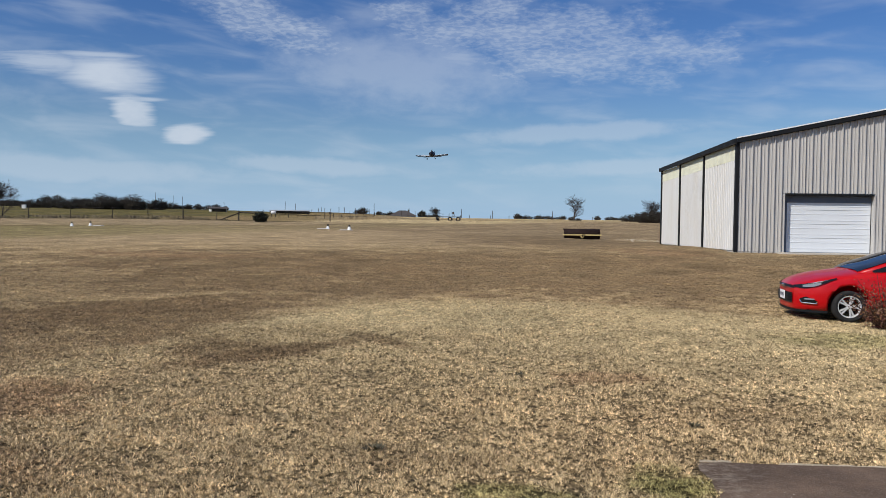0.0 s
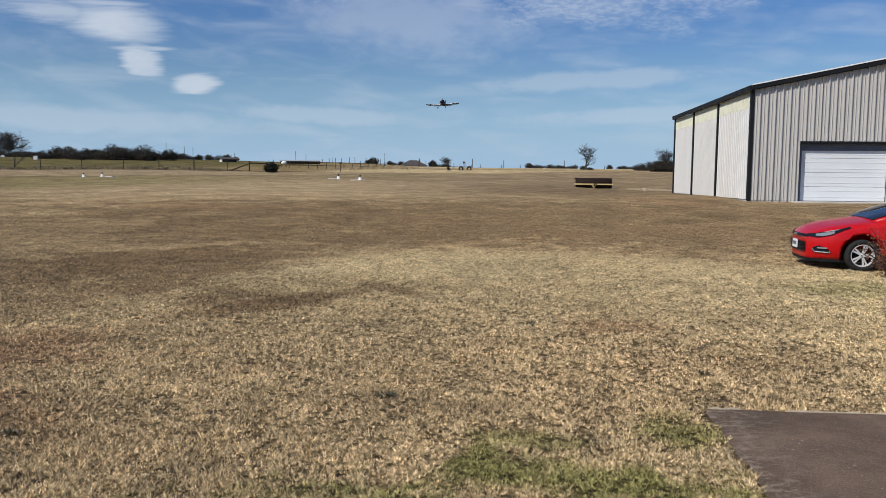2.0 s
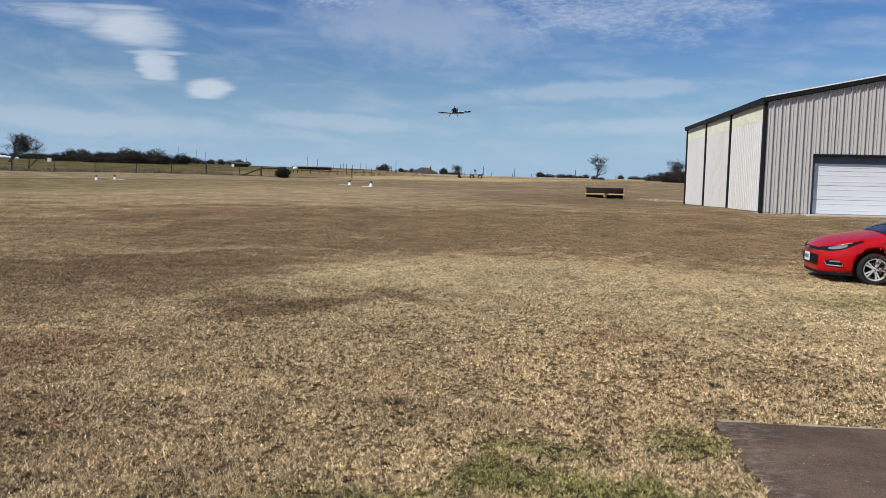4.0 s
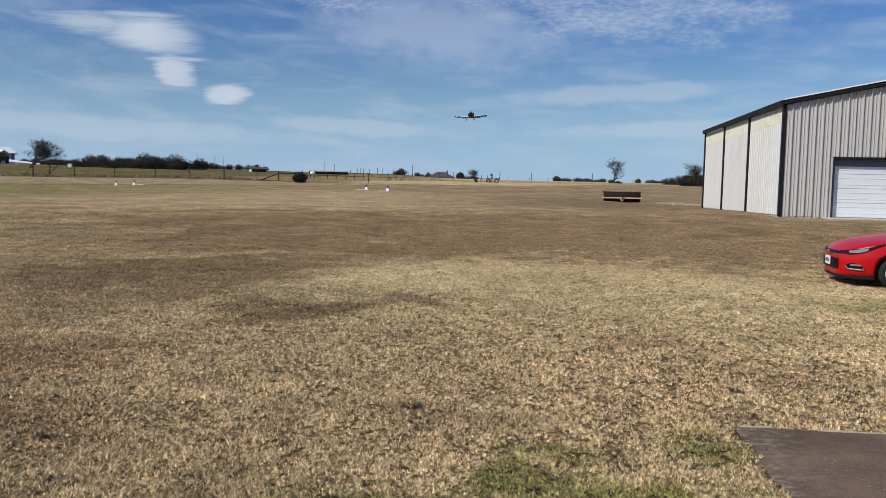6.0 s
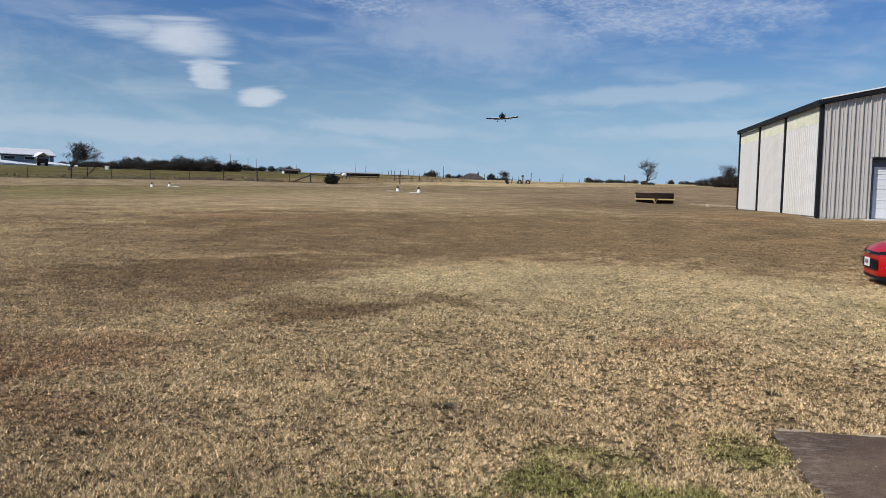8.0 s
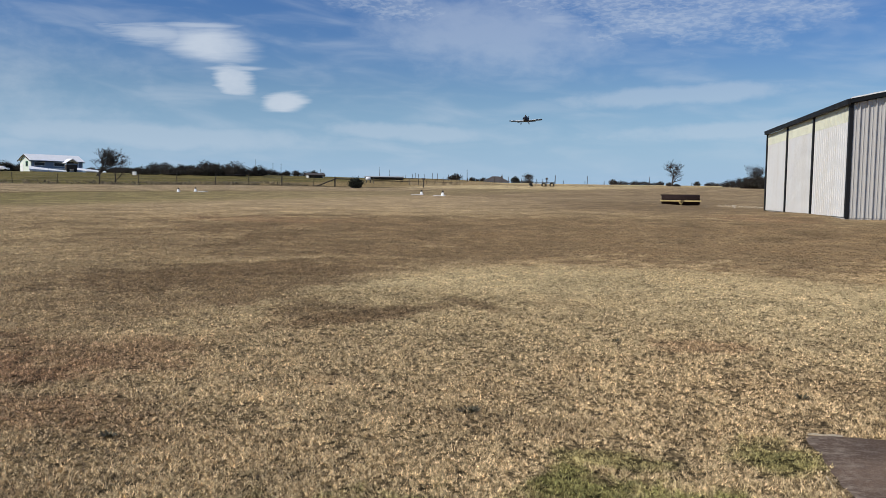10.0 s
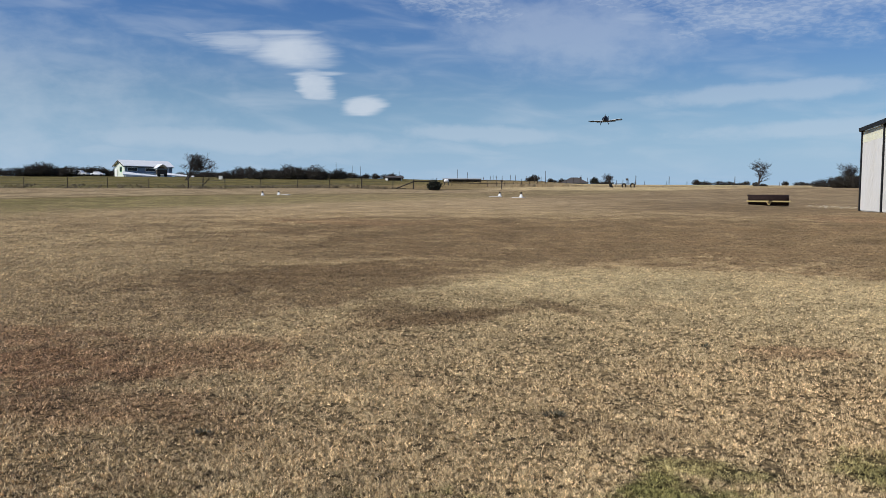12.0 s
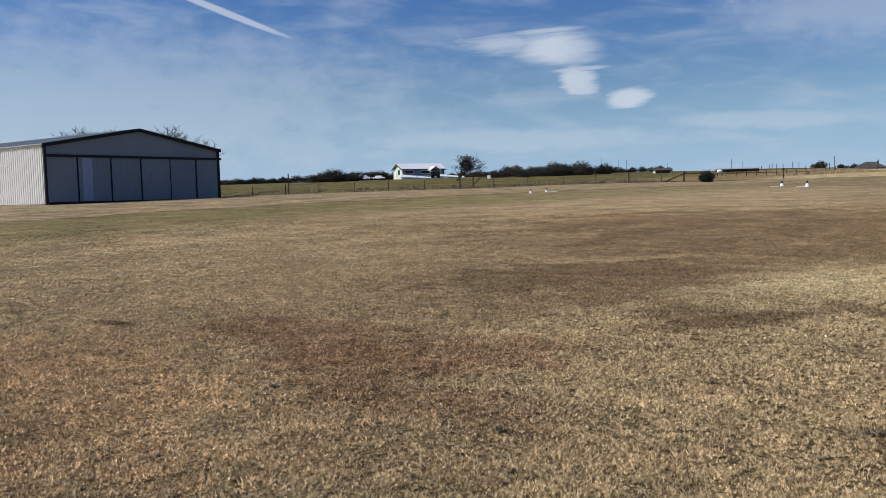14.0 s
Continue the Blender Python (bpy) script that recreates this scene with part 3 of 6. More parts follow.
def build_slab():
    rng = random.Random(4)
    s = Shape()
    top = []
    ys = np.linspace(SLAB_Y, -6.0, 90)
    xs = np.linspace(0, 1, 24)
    for y in ys:
        edge = SLAB_X - 0.05 * (SLAB_Y - y) * 0.4 + rng.uniform(-0.03, 0.02)
        top.append([(edge + (6.4 - edge) * u, y + (rng.uniform(-0.018, 0.01) if y == ys[0] else 0), gz(edge, y) + 0.006 - 0.008 * (1 - smooth(0, 0.02, u))) for u in xs])
    s.grid(top)
    low = [[(p[0], p[1], p[2] - 0.12) for p in row] for row in top]
    s.grid([top[0][::-1], low[0][::-1]])
    s.grid([[row[0] for row in top], [row[0] for row in low]])
    s.grid([top[-1], low[-1]])
    s.grid([[row[-1] for row in top][::-1], [row[-1] for row in low][::-1]])
    slab = tagged(put("pavement", s, SLAB), "stained dark concrete slab flush with the lawn", "pavement", kind="structure")
    lip = Shape()
    row = top[0]
    xx = row[0][0]
    while xx < 6.2:
        step, y, z = rng.uniform(0.05, 0.22), SLAB_Y + rng.uniform(0.0, 0.008), gz(xx, SLAB_Y)
        if rng.random() < 0.72:
            lip.quad_strip([[(q, y, z - 0.03), (q, y + rng.uniform(0.003, 0.010), z - 0.03), (q, y + rng.uniform(0.003, 0.009), z + 0.01 + rng.uniform(0, 0.006)), (q, y, z + 0.012)] for q in np.linspace(xx, xx + step, 4)])
        xx += step + 0.004
    yy = SLAB_Y - 0.1
    while yy > 2.6:
        step = rng.uniform(0.03, 0.12)
        if rng.random() < 0.35:
            e, z = SLAB_X - 0.02 * (SLAB_Y - yy) - 0.018, gz(SLAB_X, yy) - 0.004
            lip.quad_strip([[(e - rng.uniform(0.002, 0.008), q, z - 0.02), (e - rng.uniform(0.0, 0.006), q, z + rng.uniform(0.006, 0.012)), (e + 0.004, q, z + 0.008), (e + 0.004, q, z - 0.02)] for q in np.linspace(yy, yy - step, 3)])
        yy -= step
    part("edge_lip", lip, CRUMB, slab, "pale broken slab edge")


build_slab()


def cell_noise(x, y, size, seed):
    """Smooth random field, 0 to 1, on a lattice of the given cell size."""
    u, v = x / size, y / size
    i, j = np.floor(u).astype(np.int64), np.floor(v).astype(np.int64)
    fu, fv = u - i, v - j
    fu, fv = fu * fu * (3 - 2 * fu), fv * fv * (3 - 2 * fv)

    def at(p, q):
        h = (p * 374761393 + q * 668265263 + seed * 974711) & 0x7FFFFFFF
        h = ((h ^ (h >> 13)) * 1274126177) & 0x7FFFFFFF
        return ((h ^ (h >> 16)) & 0xFFFF) / 65535.0

    return (at(i, j) * (1 - fu) + at(i + 1, j) * fu) * (1 - fv) + (at(i, j + 1) * (1 - fu) + at(i + 1, j + 1) * fu) * fv


def build_grass():
    """Dry mown blades in dense small clumps on the lawn near by, one sheet of stuff."""
    rng = np.random.default_rng(11)
    tufts, blades = 330000, 8
    r = 2.7 * (48.0 / 2.7) ** rng.random(tufts)
    a = np.radians(rng.uniform(-66, 36, tufts))
    x, y = r * np.sin(a), r * np.cos(a)
    coarse = 1 + 0.06 * np.maximum(r - 5, 0)
    clump = 0.66 * cell_noise(x, y, 0.034, 1) + 0.34 * cell_noise(x, y, 0.09, 2) + 0.16 * cell_noise(x, y, 0.5, 3)
    clump = smooth(0.34, 0.78, clump)
    clump = clump + (0.75 - clump) * smooth(5, 14, r)
    keep = rng.random(tufts) < (0.3 + 0.7 * clump) * smooth(48, 26, r)
    x, y, r, clump, coarse = (q[keep] for q in (x, y, r, clump, coarse))
    m = len(x)
    # blades lean out from the clump's middle
    way = rng.uniform(0, 2 * math.pi, (m, blades))
    out = rng.random((m, blades)) ** 0.6 * (0.012 * coarse)[:, None]
    bx, by = x[:, None] + out * np.cos(way), y[:, None] + out * np.sin(way)
    high = GRASS_HIGH * (0.45 + 0.75 * clump[:, None]) * rng.uniform(0.45, 1.15, (m, blades)) * smooth(70, 14, r)[:, None]
    lean = rng.uniform(0, 2 * math.pi, (m, blades))
    tilt = high * rng.uniform(0.2, 1.7, (m, blades))
    wide = (0.0015 + 0.0005 * r[:, None]) * rng.uniform(0.6, 1.3, (m, blades))
    face = rng.uniform(0, math.pi, (m, blades))
    bx, by, high, lean, tilt, wide, face = (q.ravel() for q in (bx, by, high, lean, tilt, wide, face))
    under_car = (bx > 5.15) & (bx < 9.6) & (by > 14.22 - 0.087 * (bx - 5)) & (by < 15.8)
    off_slab = ~under_car & ~((bx > SLAB_X + 0.025 - 0.02 * (SLAB_Y - by) + 0.03 * np.sin(9 * by) + 0.025 * np.sin(23 * by)) & (by < SLAB_Y + 0.012))
    bx, by, high, lean, tilt, wide, face = (q[off_slab] for q in (bx, by, high, lean, tilt, wide, face))
    m = len(bx)
    z = ground_height(bx, by) + lumps(bx, by)
    v = np.empty((m, 3, 3))
    for k, sgn in ((0, -1), (1, 1)):
        v[:, k] = np.stack([bx + sgn * wide * np.cos(face), by + sgn * wide * np.sin(face), z - 0.008], -1)
    v[:, 2] = np.stack([bx + tilt * np.cos(lean), by + tilt * np.sin(lean), z + high], -1)
    me = bpy.data.meshes.new("grass")
    me.vertices.add(3 * m)
    me.vertices.foreach_set("co", v.ravel())
    me.loops.add(3 * m)
    me.loops.foreach_set("vertex_index", np.arange(3 * m))
    me.polygons.add(m)
    me.polygons.foreach_set("loop_start", np.arange(m) * 3)
    me.update()
    me.materials.append(BLADE)
    tagged(new("grass", me), "short dry straw-coloured mown grass tufts", "grass", kind="stuff")


GRASS_HIGH = 0.025
build_grass()


# ---------------------------------------------------------------- hangars
def ribbed_sheet(u0, u1, top, bottom, pitch=0.305, depth=0.068):
    """Profiled steel sheet from u0 to u1: points (u, out) and heights from top(u), bottom."""
    pts = []
    u = u0
    while u < u1 - 1e-6:
        for du, out in ((0.0, 0.0), (pitch * 0.32, 0.0), (pitch * 0.36, 0.35), (pitch * 0.42, 0.35), (pitch * 0.46, 0.0), (pitch * 0.72, 0.0), (pitch * 0.76, 1.0), (pitch * 0.87, 1.0), (pitch * 0.90, 0.0)):
            if u + du <= u1:
                pts.append((u + du, out * depth))
        u += pitch
    pts.append((u1, 0.0))
    return [(a, d, bottom, top(a)) for a, d in pts]


def sheet_shape(profile, axis, place, sign):
    """Stands a profile up: axis 'x' runs along x at y = place, 'y' along y at x = place; sign is the outward way."""
    s = Shape()
    rows = []
    for level in (0, 1):
        row = []
        for u, d, z0, z1 in profile:
            z, o = (z0, z1)[level], place + sign * d
            row.append((u, o, z) if axis == "x" else (o, u, z))
        rows.append(row)
    inner = [[(u, place - sign * 0.004, (z0, z1)[k]) if axis == "x" else (place - sign * 0.004, u, (z0, z1)[k]) for u, d, z0, z1 in profile] for k in (1, 0)]
    s.quad_strip([rows[0], rows[1], inner[0], inner[1], rows[0]], False, False)
    return s


def build_steel_hangar():
    """Grey hangar with a sectional door in its gable and three white sliding doors along its side."""
    x0, x1, y0, y1, base, eave = 9.66, 27.94, 35.30, 52.1, 0.83, 5.42
    ridge, slope = (x0 + x1) / 2, 0.203
    top = lambda x: eave + slope * min(x - x0, x1 - x)
    h = thing("hangar", pose(0, 0, 0), "grey ribbed-steel aircraft hangar with dark bronze trim", "hangar")
    core = Shape()
    t = 0.12
    d0, d1, dz = 11.68, 15.34, 3.25
    gap = 0.02
    # gable wall core with the door opening, then the other walls
    for a, b, lo in ((x0, d0, base), (d1, ridge, base), (ridge, x1, base), (d0, d1, dz)):
        core.quad_strip([[(a, y, lo), (b, y, lo), (b, y, top(b)), (a, y, top(a))] for y in (y0 + gap + t, y0 + gap)])
    for a, b in ((x0, ridge), (ridge, x1)):
        core.quad_strip([[(a, y, base), (b, y, base), (b, y, top(b)), (a, y, top(a))] for y in (y1, y1 - t)])
    core.box((x1 - t, y0 + gap + t + 0.003, base), (x1, y1 - t - 0.003, eave))
    core.box((x0 + 0.12, y0 + gap + t + 0.003, base), (x0 + 0.2, y1 - t - 0.003, eave - 0.02))
    part("wall", core, STEEL_GREY, h)
    u = x0 + 0.1
    while u < x1 - 0.2:
        v = min(u + 0.915, x1 - 0.1)
        for a, b, lo in ((u, min(v, d0 - 0.045), base), (max(u, d1 + 0.045), v, base), (max(u, d0 - 0.045), min(v, d1 + 0.045), dz + 0.07)):
            if b - a > 0.03:
                part("wall_panel", sheet_shape(ribbed_sheet(a, b, top, lo + 0.02), "x", y0, -1), STEEL_GREY, h)
        u = v
    # side sliding doors: three leaves with yellowed light strips above, dark posts between
    posts = [y0 + 0.06, 41.1, 46.6, y1 - 0.1]
    for k in range(3):
        a, b = posts[k] + 0.1, posts[k + 1] - 0.1
        part("sliding_door", sheet_shape(ribbed_sheet(a, b, lambda q: 4.74, base + 0.05, 0.305 if k == 0 else 0.2, 0.018 if k == 0 else 0.008), "y", x0 + 0.06, -1), STEEL_WHITE, h, "off-white ribbed sliding door leaf")
        part("light_strip", sheet_shape(ribbed_sheet(a, b, lambda q: eave - 0.02, 4.742, 0.2, 0.02), "y", x0 + 0.06, -1), FIBRE, h, "yellowed translucent panel strip")
    for k, y in enumerate(posts):
        w = 0.12 if k == 0 else 0.07
        part("door_post", Shape().box((x0 - 0.02, y - w + (0.07 if k == 0 else 0), base - 0.05), (x0 + 0.13, y + w, eave), bevel=0.008), BRONZE, h, "dark bronze post")
    part("corner_trim", Shape().box((x0 - 0.025, y0 - 0.04, base - 0.02), (x0 + 0.12, y0 - 0.001, eave + 0.02), bevel=0.006), BRONZE, h, "dark bronze corner trim")
    # roof: two sheets with ribs, rake trim and eave gutter
    over, lip = 0.14, 0.03
    for side in (-1, 1):
        a, b = (x0 - lip, ridge) if side < 0 else (ridge, x1 + lip)
        zt = lambda x: eave + 0.15 + slope * (min(x - x0, x1 - x))
        s = Shape()
        s.quad_strip([[(a, y, zt(a)), (b, y, zt(b)), (b, y, zt(b) + 0.06), (a, y, zt(a) + 0.06)] for y in (y0 - over, y1 + over)])
        yy = y0
        while yy < y1:
            s.quad_strip([[(q, yy, zt(q) + 0.06), (q, yy + 0.03, zt(q) + 0.09), (q, yy + 0.06, zt(q) + 0.06)] for q in (a, b)])
            yy += 0.61
        part("roof", s, ROOF, h, "pale galvanised roof slope")
        r = Shape()
        r.quad_strip([[(a, y, zt(a) - 0.13), (b, y, zt(b) - 0.13), (b, y, zt(b) + 0.045), (a, y, zt(a) + 0.045)] for y in (y0 - over - 0.004, y0 - over - 0.06)])
        part("rake_trim", r, BRONZE, h, "dark bronze gable trim")
        edge = Shape()
        edge.quad_strip([[(a, y, zt(a) + 0.05), (b, y, zt(b) + 0.05), (b, y, zt(b) + 0.1), (a, y, zt(a) + 0.1)] for y in (y0 - over - 0.02, y0 - over - 0.075)])
        part("rake_cap", edge, WHITE, h, "thin white gable cap")
    part("gutter", Shape().quad_strip([[(x0 - lip - 0.1, y, eave - 0.02), (x0 - lip - 0.004, y, eave - 0.04), (x0 - lip - 0.004, y, eave + 0.2), (x0 - lip - 0.12, y, eave + 0.18)] for y in (y0 - over, y1 + 0.03)]), BRONZE, h, "dark eave gutter")
    part("foundation", Shape().box((x0 - 0.07, y0 - 0.02, -0.4), (x1, y1, base + 0.0)), CONCRETE, h, "concrete footing")
    apron = Shape().box((d0 - 0.3, y0 - 0.75, gz(12, 34.5) - 0.2), (d1 + 0.5, y0 + 0.0, base + 0.004), bevel=0.01)
    tagged(put("pavement.001", apron, CONCRETE), "narrow pale concrete door apron", "pavement", kind="structure")
    # sectional door set back in its opening
    door = part("garage_door", Shape().box((d0 + 0.02, y0 + 0.300, base + 0.004), (d1 - 0.02, y0 + 0.32, dz)), DOOR_WHITE, h, "white sectional garage door")
    n, zz = 4, base + 0.02
    hh = (dz - 0.02 - zz) / n
    for k in range(n):
        s = Shape().box((d0 + 0.03, y0 + 0.255, zz + k * hh + 0.006), (d1 - 0.03, y0 + 0.295, zz + (k + 1) * hh - 0.006), bevel=0.008)
        for q in (0.28, 0.72):
            s.box((d0 + 0.05, y0 + 0.246, zz + (k + q) * hh - 0.02), (d1 - 0.05, y0 + 0.256, zz + (k + q) * hh + 0.02), bevel=0.004)
        part("door_section", s, DOOR_WHITE, door)
    # added dark panels deepen the header and left jamb shadow on the door
    part("head_panel", Shape().box((d0 + 0.013, y0 + 0.236, dz - 0.3), (d1 - 0.013, y0 + 0.243, dz - 0.012)), SHADE_BLUE, h, "dark panel standing for the header's shade on the door")
    part("side_panel", Shape().box((d0 + 0.013, y0 + 0.236, base + 0.006), (d0 + 0.19, y0 + 0.243, dz - 0.302)), SHADE_BLUE, h, "dark panel standing for the jamb's shade on the door")
    for a, b in ((d0 - 0.045, d0 + 0.012), (d1 - 0.012, d1 + 0.045)):
        part("door_jamb", Shape().box((a, y0 - 0.045, base), (b, y0 + 0.24, dz + 0.07), bevel=0.006), STEEL_GREY, h, "grey steel jamb")
    part("door_header", Shape().box((d0 + 0.013, y0 - 0.045, dz - 0.01), (d1 - 0.013, y0 + 0.24, dz + 0.07), bevel=0.006), BRONZE, h, "dark bronze header")


build_steel_hangar()


def build_slate_hangar():
    """Hangar across the lane: slate gable of sliding doors coloured dark for its shade, sunlit ribbed side."""
    xf, xb, y0, y1, base, eave, apex = -57.3, -78.0, 31.55, 47.2, 1.55, 5.78, 7.18
    mid = (y0 + y1) / 2
    top = lambda y: eave + (apex - eave) * (1 - abs(y - mid) / (mid - y0))
    h = thing("hangar.001", pose(0, 0, 0), "slate gabled hangar with closed sliding doors, gable coloured as shaded", "hangar")
    core = Shape()
    for a, b in ((y0, mid), (mid, y1)):
        core.quad_strip([[(x, a, base), (x, b, base), (x, b, top(b)), (x, a, top(a))] for x in (xf - 0.25, xf - 0.35)])
        core.quad_strip([[(x, a, base), (x, b, base), (x, b, top(b)), (x, a, top(a))] for x in (xb + 0.1, xb)])
    core.box((xb + 0.1, y1 - 0.12, base), (xf - 0.36, y1, eave))
    core.box((xb + 0.1, y0 + 0.02, base), (xf - 0.36, y0 + 0.12, eave))
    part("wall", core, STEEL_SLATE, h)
    u = xb
    while u < xf - 0.1:
        v = min(u + 0.915, xf - 0.02)
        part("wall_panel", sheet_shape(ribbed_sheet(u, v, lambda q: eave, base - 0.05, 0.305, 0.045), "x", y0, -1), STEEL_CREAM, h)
        u = v
    rail = 5.02
    gable = Shape()
    for a, b in ((y0, mid), (mid, y1)):
        gable.quad_strip([[(x, a, rail), (x, b, rail), (x, b, top(b)), (x, a, top(a))] for x in (xf - 0.02, xf - 0.2)])
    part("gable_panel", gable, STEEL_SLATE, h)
    part("door_rail", Shape().box((xf - 0.1, y0 - 0.05, rail - 0.1), (xf + 0.16, y1 + 0.25, rail + 0.08), bevel=0.01), BRONZE, h, "dark sliding-door track cover")
    cuts = [y0 + 0.12, 34.09, 36.79, 39.48, 42.2, 44.82, y1 - 0.12]
    for k in range(6):
        a, b = cuts[k], cuts[k + 1]
        out = xf + (0.04 if k % 2 else -0.03)
        leaf = part("sliding_door", sheet_shape(ribbed_sheet(a + 0.04, b - 0.04, lambda q: rail - 0.1, base + 0.08, 0.305, 0.012), "y", out, 1), STEEL_SLATE, h, "slate sliding door leaf coloured as shaded")
        if k == 1:
            part("light_panel", sheet_shape(ribbed_sheet(a + 0.35, a + 1.15, lambda q: rail - 0.14, base + 0.12, 0.2, 0.01), "y", out + 0.02, 1), STEEL_PALE, leaf, "narrow paler sheet on the door leaf")
        part("door_stile", Shape().box((out - 0.03, b - 0.05, base + 0.05), (out + 0.05, b + (0.05 if k < 3 else 0.0), rail - 0.1), bevel=0.006), BRONZE, leaf, "dark stile")
    part("corner_trim", Shape().box((xf - 0.12, y0 - 0.04, base - 0.1), (xf + 0.1, y0 + 0.12, eave + 0.02), bevel=0.008), BRONZE, h, "dark corner trim")
    part("corner_trim", Shape().box((xf - 0.12, y1 - 0.12, base - 0.1), (xf + 0.1, y1 + 0.08, eave + 0.02), bevel=0.008), BRONZE, h, "dark corner trim")
    for a, b in ((y0 - 0.2, mid), (mid, y1 + 0.2)):
        s = Shape()
        s.quad_strip([[(x, a, top(a) + 0.02), (x, b, top(b) + 0.02), (x, b, top(b) + 0.09), (x, a, top(a) + 0.09)] for x in (xb - 0.2, xf + 0.15)])
        x = xb
        while x < xf:
            s.quad_strip([[(x, q, top(q) + 0.09), (x + 0.03, q, top(q) + 0.12), (x + 0.06, q, top(q) + 0.09)] for q in (a, b)])
            x += 0.61
        part("roof", s, ROOF, h, "weathered grey metal roof slope")
        part("rake_trim", Shape().quad_strip([[(x, a, top(a) - 0.15), (x, b, top(b) - 0.15), (x, b, top(b) + 0.12), (x, a, top(a) + 0.12)] for x in (xf + 0.154, xf + 0.2)]), BRONZE, h, "dark gable trim")
    # added dark strip draws the shadow line where doors meet the ground
    part("base_rail", Shape().box((xf + 0.06, y0 + 0.1, base - 0.15), (xf + 0.14, y1 - 0.1, base + 0.07), bevel=0.006), BRONZE, h, "dark strip standing for the shadow line at the door foot")
    part("foundation", Shape().box((xb, y0 + 0.03, 0.4), (xf + 0.1, y1, base)), CONCRETE, h, "concrete footing")


build_slate_hangar()


# ---------------------------------------------------------------- field things
def build_roller():
    """Tow-behind field roller: long dark drum in a yellow frame."""
    a, b = Vector((3.95, 57.2, 0)), Vector((6.55, 57.2, 0))
    mid = (a + b) / 2
    r = thing("field_roller", pose(mid.x, mid.y, gz(mid.x, mid.y), 0, 0, -1.5), "dark rusty towed field roller in a yellow frame, on the grass", "roller")
    half, rad = 1.24, 0.35
    drum = Shape().lathe([(0.05, -half), (rad - 0.02, -half), (rad, -half + 0.02), (rad, half - 0.02), (rad - 0.02, half), (0.05, half)], 28, pose(0, 0.1, rad, 0, 90, 0))
    part("drum", drum, BLACK_IRON, r, "dark brown steel drum", True)
    f = Shape().box((-half - 0.08, -0.36, 0.24), (half + 0.08, -0.28, 0.33), bevel=0.008)
    for s in (-1, 1):
        f.box((s * (half + 0.05) - 0.03, -0.28, 0.26), (s * (half + 0.05) + 0.03, 0.45, 0.36), bevel=0.006)
    part("frame", f, YELLOW, r, "yellow steel frame")
    part("frame", Shape().box((-half - 0.06, 0.46, 0.62), (half + 0.06, 0.54, 0.72), bevel=0.008), BLACK_IRON, r)
    tongue = Shape().quad_strip([[(-0.2, -0.36, z), (0.0, -0.62, z), (0.2, -0.36, z)] for z in (0.27, 0.33)])
    tongue.quad_strip([[(-0.2, y, 0.3), (0.2, y, 0.3), (0.05, y, 0.06), (-0.05, y, 0.06)] for y in (-0.4, -0.365)])
    part("hitch", tongue, YELLOW, r, "yellow hitch plate")
    part("hitch_pin", Shape().tube([(0, -0.58, 0.12), (0, -0.58, 0.36)], 0.03, 8), BLACK_IRON, r)


build_roller()


def build_rubble():
    """Pale broken stone scattered by the hangar's far corner, as stuff."""
    rng = random.Random(31)
    s = Shape()
    for k in range(60):
        x, y = rng.gauss(9.7, 0.75), rng.gauss(59.5, 2.2)
        r, z = rng.uniform(0.02, 0.085), gz(x, y)
        rings = []
        for h, q in ((-0.3, 0.9), (0.15, 1.0), (0.55, 0.55)):
            rings.append([(x + r * q * math.cos(a) * rng.uniform(0.7, 1.2), y + r * q * math.sin(a) * rng.uniform(0.7, 1.2), z + r * h) for a in (0.3, 1.5, 2.8, 4.0, 5.2)])
        s.quad_strip(rings)
    tagged(put("rubble", s, CRUMB), "pale broken stone scattered on bare ground by the hangar", "rubble", kind="stuff")


build_rubble()


def build_markers():
    """White bucket markers with black caps, each by a white board on the turf."""
    first = thing("runway_marker", pose(-15.79, 70.86, gz(-15.79, 70.86)), "white tapered marker with a black top on mown grass", "runway marker", "edge markers")
    part("body", Shape().lathe([(0.2, 0.0), (0.2, 0.03), (0.15, 0.04), (0.1, 0.25), (0.08, 0.29)], 14), WHITE, first, soft=True)
    part("cap", Shape().lathe([(0.065, 0.291), (0.075, 0.31), (0.07, 0.42), (0.05, 0.45)], 12), RUBBER, first, "black cap", True)
    for x, y, size in ((-13.33, 68.11, 1.05), (-29.74, 53.49, 0.7), (-29.74, 55.99, 0.7)):
        copy_thing(first, pose(x, y, gz(x, y), 0, 0, 20)).scale = (size, size, size)
    board = None
    for x, y, turn in ((-16.2, 70.6, 8), (-13.45, 67.5, -6), (-29.1, 55.9, 4)):
        m = pose(x, y, gz(x, y) + 0.012, 0, 0, turn)
        if board is None:
            board = thing("ground_board", m, "flat white painted board lying on the grass", "board", "edge boards")
            for k in range(3):
                part("plank", Shape().box((-0.45, -0.36 + k * 0.245, 0), (0.45, -0.125 + k * 0.245, 0.05), bevel=0.006), BOARD, board)
        else:
            copy_thing(board, m).scale = (1, 1, 1) if x > -20 else (0.6, 0.7, 1)


build_markers()


